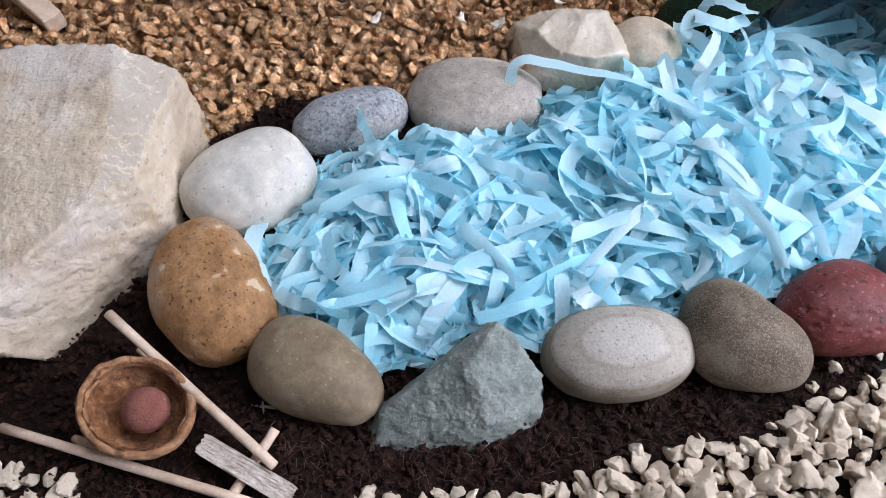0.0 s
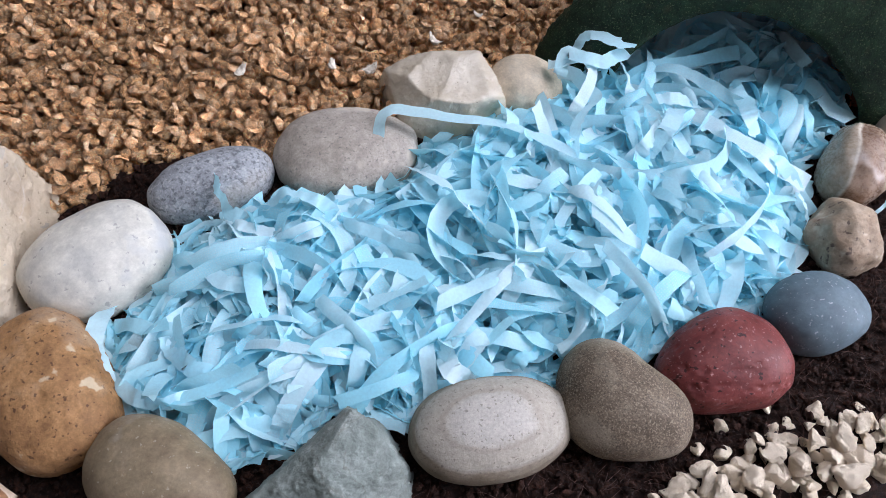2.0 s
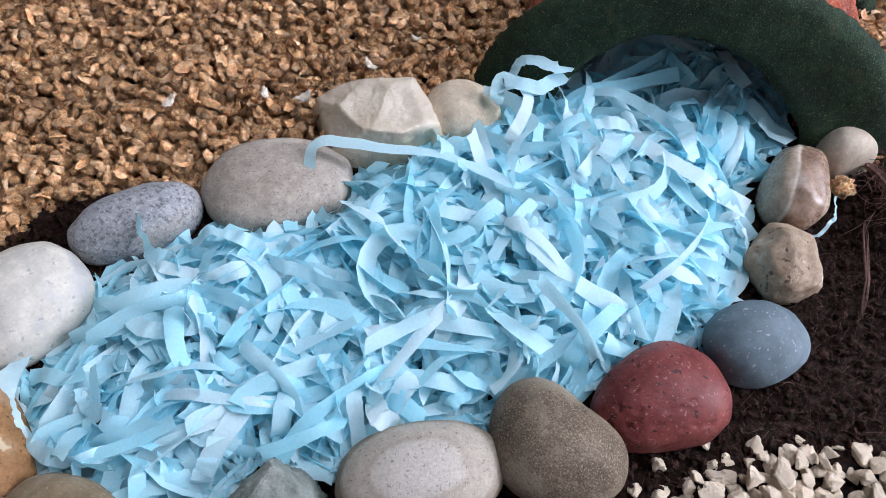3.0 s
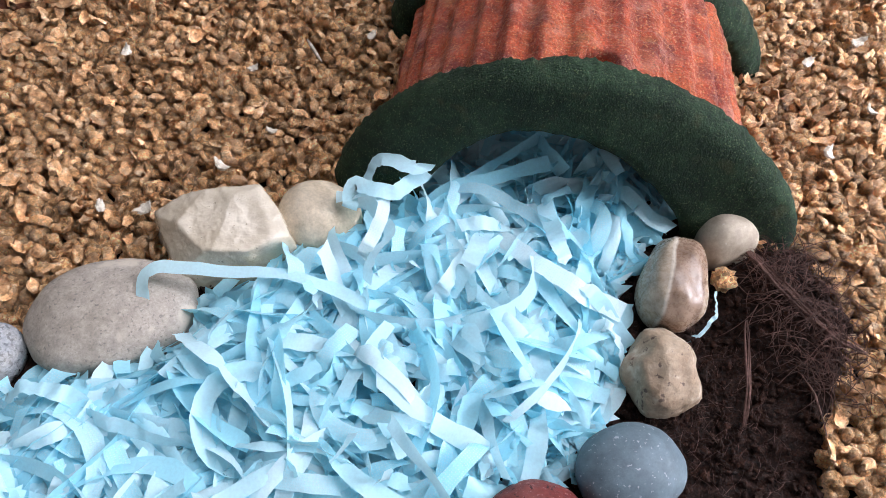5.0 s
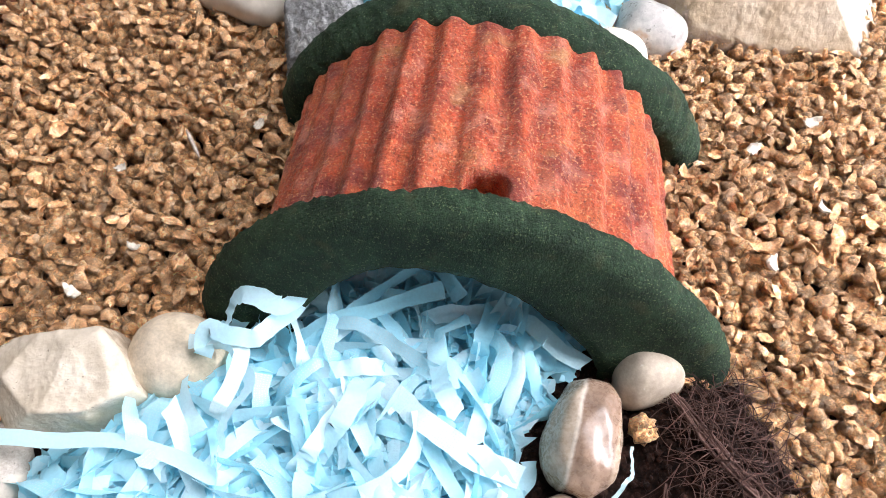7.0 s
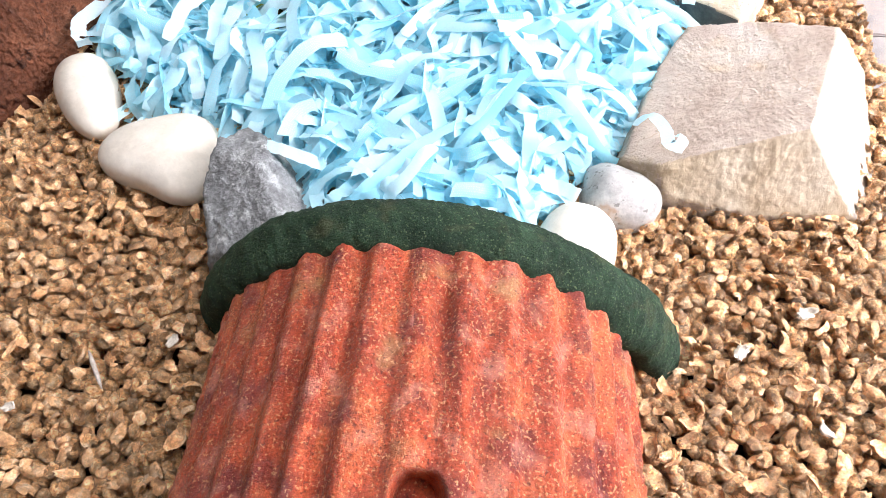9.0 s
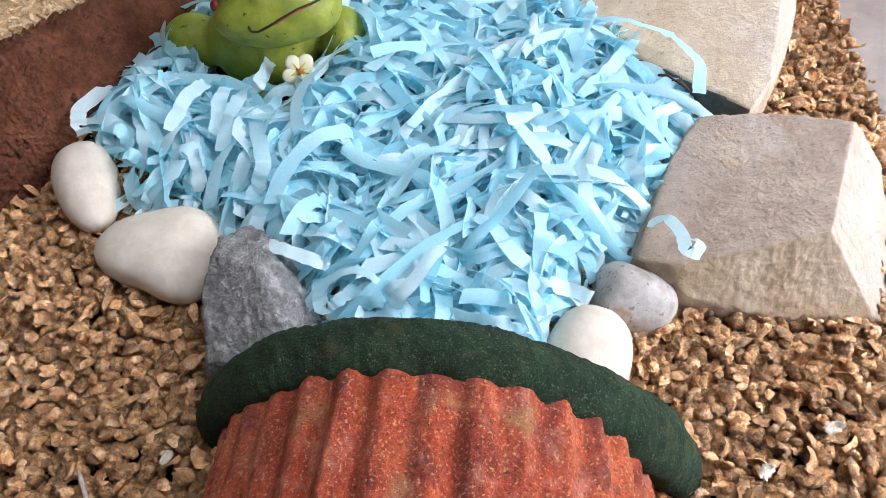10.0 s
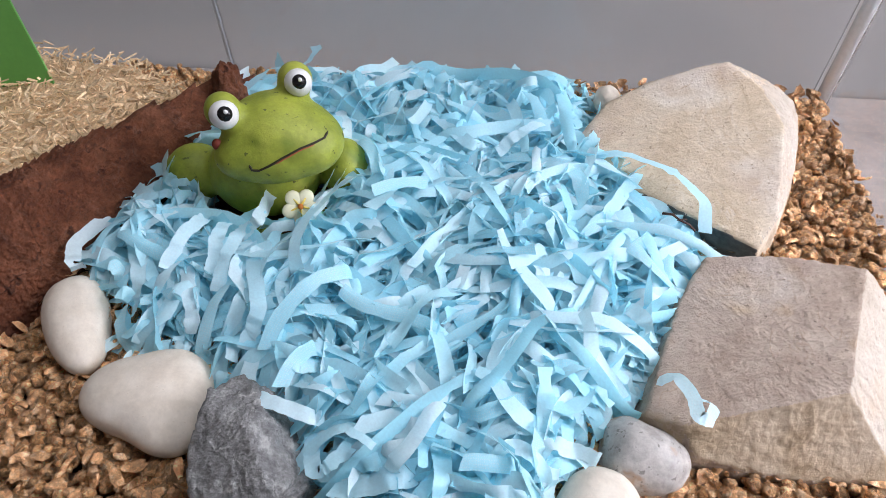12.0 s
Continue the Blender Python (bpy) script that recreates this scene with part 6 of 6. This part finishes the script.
FROG = mat("green_glaze", [(0.17, 0.225, 0.022), (0.31, 0.355, 0.040), (0.47, 0.47, 0.085)], 30, 0.5, 0.25, 700, fine=0.12, spec=0.45, specks=[((0.03, 0.04, 0.01), 330, 0.66, 0.70, 0.8), ((0.09, 0.15, 0.012), 55, 0.55, 0.70, 0.6)])
EYEWHITE = plain("eye_white", (0.8, 0.8, 0.78), 0.25)
EYEBLACK = plain("eye_black", (0.008, 0.008, 0.008), 0.15)
MOUTHDARK = plain("mouth_line", (0.03, 0.025, 0.01), 0.6)
LIPRED = plain("lip_red", (0.42, 0.1, 0.04), 0.5)
CHEEK = plain("cheek_red", (0.22, 0.04, 0.02), 0.6)
PETAL = plain("petal_cream", (0.8, 0.78, 0.55), 0.5)
PETALYELLOW = plain("petal_yellow", (0.8, 0.62, 0.12), 0.5)
PETALHEART = plain("petal_heart", (0.5, 0.16, 0.02), 0.5)
frog()

# ---- walnut cradle, sticks and chips ----


def walnut():
    ob = new("walnut_shell")
    ob.matrix_world = pose(-0.0925, 0.0595, 0.0130, -4, 6, -28)
    tagged(ob, "open half walnut shell lying on the soil", "walnut shell")
    d, f = ICO[5]
    for name, rad, material, seed, lip in (("shell", 1.0, NUTSHELL, 4, 0.0), ("lining", 0.86, NUTINNER, 9, 0.0004)):
        ang = np.arctan2(d[:, 1], d[:, 0])
        r = rad * (1 + 0.03 * fractal(d, 3.0, seed, 4) + (0.05 if name == "lining" else 0.015) * fractal(d, 6.0, seed + 1, 3))
        v = d * r[:, None] * (0.0182, 0.0150, 0.0150)
        rim = 0.0006 * np.sin(ang * 5) + 0.0005 * np.sin(ang * 11 + 1) + lip
        keep = v[:, 2] < rim + 0.0012
        v[:, 2] = np.minimum(v[:, 2], rim)
        ff = f[keep[f].all(1)]
        part(name, fast_mesh(name, v, ff if name == "shell" else ff[:, ::-1], material, True), material, ob)
    # rim between the two skins
    a = np.linspace(0, 2 * np.pi, 90, endpoint=False)
    ring = []
    for t in a:
        w = 0.0006 * math.sin(t * 5) + 0.0005 * math.sin(t * 11 + 1)
        for k, z in ((1.01, -0.0012), (0.985, 0.0004), (0.93, 0.0006), (0.87, -0.0001), (0.83, -0.0016)):
            j = k + 0.015 * noise.noise(Vector((math.cos(t) * 4, math.sin(t) * 4, k * 9)))
            ring.append((0.0182 * j * math.cos(t), 0.0150 * j * math.sin(t), w + z))
    n = 5
    f = [(i * n + j, i * n + j + 1, ((i + 1) % 90) * n + j + 1, ((i + 1) % 90) * n + j) for i in range(90) for j in range(n - 1)]
    part("rim", fast_mesh("rim", ring, f, NUTSHELL, True), NUTSHELL, ob, "thick pale cut edge of the shell")
    return ob


walnut()
ball_d, ball_f = ICO[4]
nut_ball = part("clay_ball", fast_mesh("clay_ball", ball_d * (1 + 0.03 * fractal(ball_d, 2, 3, 3))[:, None] * 0.0071, ball_f, CLAYBALL, True))
nut_ball.location = (-0.0910, 0.0592, 0.0085)
tagged(nut_ball, "small speckled red-brown clay ball inside the walnut shell", "ball")


def stick(label, a, b, r, seed=0, square=False):
    a, b = Vector(a), Vector(b)
    pts = [a.lerp(b, i / 8) + Vector((0, 0, 0.0002 * math.sin(i * 1.7 + seed))) for i in range(9)]
    ob = part("wooden_stick", tube_mesh(pts, [r * (1 + 0.04 * math.sin(i * 2 + seed)) for i in range(9)], PINE, 14, wobble=0.02, seed=seed), PINE)
    return tagged(ob, label, "stick", "sticks round the walnut")


stick("thin pale wooden dowel leaning past the walnut shell", (-0.1080, 0.0895, 0.0130), (-0.0500, 0.0430, 0.0065), 0.00155, 1)
stick("long thin pale wooden dowel lying on the soil", (-0.1360, 0.0550, 0.0045), (-0.0560, 0.0330, 0.0040), 0.00150, 2)
stick("short pale wooden dowel under the crossed ones", (-0.0520, 0.0550, 0.0028), (-0.0650, 0.0310, 0.0020), 0.00160, 3)
stick("short broken piece of wooden dowel", (-0.1005, 0.0815, 0.0025), (-0.0840, 0.0700, 0.0025), 0.00130, 4)
stick("short broken piece of wooden dowel under another", (-0.1145, 0.0525, 0.0016), (-0.1020, 0.0480, 0.0016), 0.00130, 5)


def frayed_slat():
    """A flat piece of raw wood with torn fibres at its ends."""
    rng = np.random.default_rng(3)
    bm = bmesh.new()
    bmesh.ops.create_grid(bm, x_segments=40, y_segments=14, size=1)
    for v in bm.verts:
        x, y = v.co.x, v.co.y
        end = max(0, abs(x) - 0.9) / 0.1
        v.co = Vector((x * (0.0165 + 0.0012 * noise.noise(Vector((y * 7, x * 0.5, 3)))), y * 0.0032 * (1 - 0.1 * end), 0.0011 + 0.0005 * noise.fractal(Vector((x * 3, y * 9, 0)), 1, 2, 4)))
    ex = bmesh.ops.extrude_face_region(bm, geom=bm.faces[:])
    for v in ex["geom"]:
        if isinstance(v, bmesh.types.BMVert):
            v.co.z -= 0.0024
    bmesh.ops.recalc_face_normals(bm, faces=bm.faces[:])
    ob = part("wood_piece", bm, WOODROUGH, smooth=False)
    ob.matrix_world = pose(-0.0592, 0.0425, 0.0045, 0, 0, -28)
    return tagged(ob, "short flat piece of frayed raw wood", "wood piece")


frayed_slat()
block = part("wooden_block", box_bm(-0.0045, 0.0045, -0.0200, 0.0200, -0.0045, 0.0045, 0.0005), PINE, smooth=False)
block.matrix_world = look((-0.1725, 0.2350, 0.0040), (-0.2205, 0.275, 0.014)) @ pose(0, 0, -0.018, 90, 0, 0)
tagged(block, "square pale wooden peg lying on the pellets", "wood piece")
card = part("green_card", box_bm(-0.075, 0.0, -0.0006, 0.0006, 0, 0.11), GREENCARD, smooth=False)
card.matrix_world = pose(0.0640, 0.5740, 0.018, 0, 0, -6)
tagged(card, "upright bright green card standing in the shavings", "card")


def chips():
    """White limestone chips in a drift along the front of the tray."""
    rng = np.random.default_rng(77)
    meshes = []
    d, f = ICO[3]
    for i in range(14):
        total = np.zeros(len(d))
        for _ in range(11):
            n = rng.normal(size=3)
            n /= np.linalg.norm(n)
            total += np.maximum(0, d @ n / rng.uniform(0.5, 1.0)) ** 40
        r = np.minimum((total + 1e-9) ** (-1 / 40), 1.32)
        r *= 1 + 0.12 * fractal(d, 2, i, 2) + 0.09 * fractal(d, 5, i, 4)
        meshes.append(fast_mesh("gravel_chip", d * r[:, None] * (rng.uniform(0.95, 1.25), rng.uniform(0.85, 1.0), rng.uniform(0.65, 0.9)), f, GRAVEL, False))
    zone = CHIPZONE
    left = [(-0.16, 0.047), (-0.130, 0.044), (-0.112, 0.039), (-0.105, 0.025), (-0.12, -0.01), (-0.2, -0.01)]
    made = []
    for poly in (zone, left):
        x, y = jitter_grid(-0.2, 0.24, 0.031, 0.09, 0.0050, rng)
        k = in_poly(x, y, poly) & ((x < 0.165) | (y > 0.058))
        for px, py in zip(x[k], y[k]):
            made.append((px, py, rng.uniform(0.0018, 0.0036), 0.0))
        x, y = jitter_grid(-0.2, 0.24, 0.031, 0.09, 0.0076, rng)
        k = in_poly(x, y, poly) & ((x < 0.165) | (y > 0.058)) & (poly_dist(x, y, poly) > 0.005)
        for px, py in zip(x[k], y[k]):
            made.append((px, py, rng.choice((0.0022, 0.0026, 0.0032, 0.0038, 0.0048)) * rng.uniform(0.9, 1.1), 0.0030))
    made += [(0.1310, 0.0765, 0.0023, 0.0), (0.122, 0.070, 0.0022, 0.0), (0.1475, 0.082, 0.002, 0.0)]
    for px, py, s, up in made:
        ob = new("gravel_chip", meshes[rng.integers(0, len(meshes))])
        m = Matrix.Rotation(rng.uniform(0, 6.3), 4, "Z") @ Matrix.Rotation(rng.normal(0, 0.5), 4, "X") @ Matrix.Rotation(rng.normal(0, 0.5), 4, "Y")
        ob.matrix_world = Matrix.Translation((px, py, float(ground_height(np.array(px), np.array(py))) + 0.0002 + s * 0.62 + up)) @ m @ Matrix.Scale(s, 4)
        tagged(ob, "angular cream-white limestone gravel chip on the soil", "gravel chip", "white gravel chips")


chips()


def root(points, strands, r, spread, label, seed):
    """A flat bundle of frayed fibres along a line."""
    rng = np.random.default_rng(seed)
    line = [Vector(p) for p in points]
    ob = new("root")
    ob.location = line[0]
    tagged(ob, label, "root")
    for k in range(strands):
        a, b = sorted(rng.uniform(0, len(line) - 1, 2)) if k > strands // 3 else (0, len(line) - 1)
        if b - a < 0.8:
            a, b = 0, len(line) - 1
        side, up = rng.normal(0, spread), abs(rng.normal(0, spread * 0.5))
        pts = []
        for q in np.linspace(a, b, 9):
            i = min(int(q), len(line) - 2)
            d = (line[i + 1] - line[i]).normalized()
            n = Vector((-d.y, d.x, 0))
            f = 0.4 + 0.6 * math.sin(math.pi * q / (len(line) - 1))
            pts.append(line[i].lerp(line[i + 1], q - i) - line[0] + n * (side * f + rng.normal(0, spread * 0.3)) + Vector((0, 0, up + rng.normal(0, spread * 0.25))))
        rr = r * rng.uniform(0.5, 1.3)
        part("strand", tube_mesh(pts, [rr * w for w in (0.4, 0.8, 1, 1.1, 1.1, 1, 0.9, 0.7, 0.3)], FIBRE, 5, wobble=0.1, seed=k), FIBRE, ob)
    return ob


root([(0.236, 0.180, 0.004), (0.240, 0.172, 0.0050), (0.243, 0.160, 0.0065), (0.247, 0.150, 0.0065), (0.253, 0.142, 0.004), (0.259, 0.137, 0.003), (0.263, 0.134, 0.002)], 14, 0.00034, 0.0013, "frayed dark red-brown root on the soil mound", 5)
root([(0.227, 0.152, 0.003), (0.222, 0.140, 0.003), (0.218, 0.128, 0.002), (0.213, 0.118, -0.001)], 5, 0.00036, 0.0006, "thin dark root across the soil", 6)
root([(0.2375, 0.1330, 0.002), (0.2385, 0.1240, 0.003), (0.2375, 0.1130, 0.002), (0.2360, 0.1050, 0.000)], 2, 0.00035, 0.0002, "thin reddish root on the soil", 7)
for a, b, w in (((0.0900, 0.3120, 0.0035), (0.0950, 0.2970, 0.0040), 0.0008), ((-0.0620, 0.0640, -0.0018), (-0.0500, 0.0625, -0.0018), 0.0005), ((-0.0585, 0.0655, -0.0015), (-0.0575, 0.0610, -0.0015), 0.0004)):
    ob = part("splinter", tube_mesh([Vector(a).lerp(Vector(b), i / 4) for i in range(5)], [w * 0.4, w, w, w * 0.9, w * 0.3], WOODROUGH, 6), WOODROUGH)
    tagged(ob, "thin white wooden splinter lying loose", "splinter")


def crumb(x, y, z, s, material, label, category):
    """A small uneven lump."""
    q, f = ICO[3]
    ob = part("crumb", fast_mesh("crumb", q * (1 + 0.45 * fractal(q, 3.2, 5, 4))[:, None] * s, f, material, True))
    ob.location = (x, y, z)
    return tagged(ob, label, category)


crumb(0.2255, 0.1685, 0.003, 0.0042, PELLET, "golden crumb of straw pellet on the soil", "pellet crumb")
pebble("tiny grey pebble at the edge of the paper", 0.262, 0.336, 0.004, 0.0045, 0.0038, 0.0035, 20, MARBLE, 0.0, 0.08, 103, sub=4, group="stones round the pool")
pebble("small brown and white pebble behind the limestone slab", 0.3400, 0.5105, 0.012, 0.0080, 0.0065, 0.0060, 70, WHITESTONE, 0.0, 0.10, 107, sub=4, group="stones round the pool")


def twig(label, points, r, material):
    ob = part("twig", tube_mesh(points, [r * (1 - 0.5 * i / len(points)) for i in range(len(points))], material, 6, wobble=0.12, seed=3), material)
    return tagged(ob, label, "twig")


twig("thin dark twig caught in the paper", [(0.3285, 0.4215, 0.022), (0.3305, 0.4180, 0.0245), (0.3325, 0.4140, 0.0245), (0.3345, 0.4110, 0.0250), (0.3362, 0.4080, 0.0235)], 0.0006, FIBRE)
twig("thin dark twig caught in the paper", [(0.3355, 0.4150, 0.0235), (0.3330, 0.4140, 0.0250), (0.3312, 0.4150, 0.0240)], 0.0004, FIBRE)
PALEHUSK = mat("pale_husk", [(0.66, 0.56, 0.44), (0.86, 0.79, 0.68)], 300, 0.6, 0.5, 1300, fine=0.12)
for x, y, z, size, turn in ((0.0242, 0.2329, 0.003, 0.0030, 20), (0.0133, 0.3164, 0.003, 0.0026, 70), (0.0519, 0.2483, 0.002, 0.0028, 140), (0.0665, 0.2978, 0.003, 0.0022, 10), (0.008, 0.2361, 0.003, 0.0024, 100), (-0.030, 0.236, 0.003, 0.0026, 50),
                            (0.302, 0.262, 0.003, 0.0028, 30), (0.316, 0.232, 0.003, 0.0026, 120), (0.288, 0.214, 0.003, 0.0028, 80), (0.072, 0.262, 0.003, 0.0022, 160), (0.118, 0.309, 0.003, 0.0024, 40), (0.330, 0.270, 0.003, 0.0030, 0)):
    q, f = ICO[3]
    bits = q * (1 + 0.5 * fractal(q, 2.4, turn, 3))[:, None] * (1.3, 0.8, 0.35)
    bits[:, 2] += 0.5 * bits[:, 0] ** 2
    ob = part("pale_husk", fast_mesh("pale_husk", bits * size * 0.8, f, PALEHUSK, True))
    ob.matrix_world = pose(x, y, z + 0.001, 15, -12, turn)
    tagged(ob, "small torn whitish husk lying on the pellets", "husk", "pale husks")
strip([(0.1875, 0.3500, 0.0335), (0.1905, 0.3470, 0.0345), (0.1935, 0.3435, 0.0335)], 0.0030, (0, 10, -10), "small white scrap of crepe paper", 10)
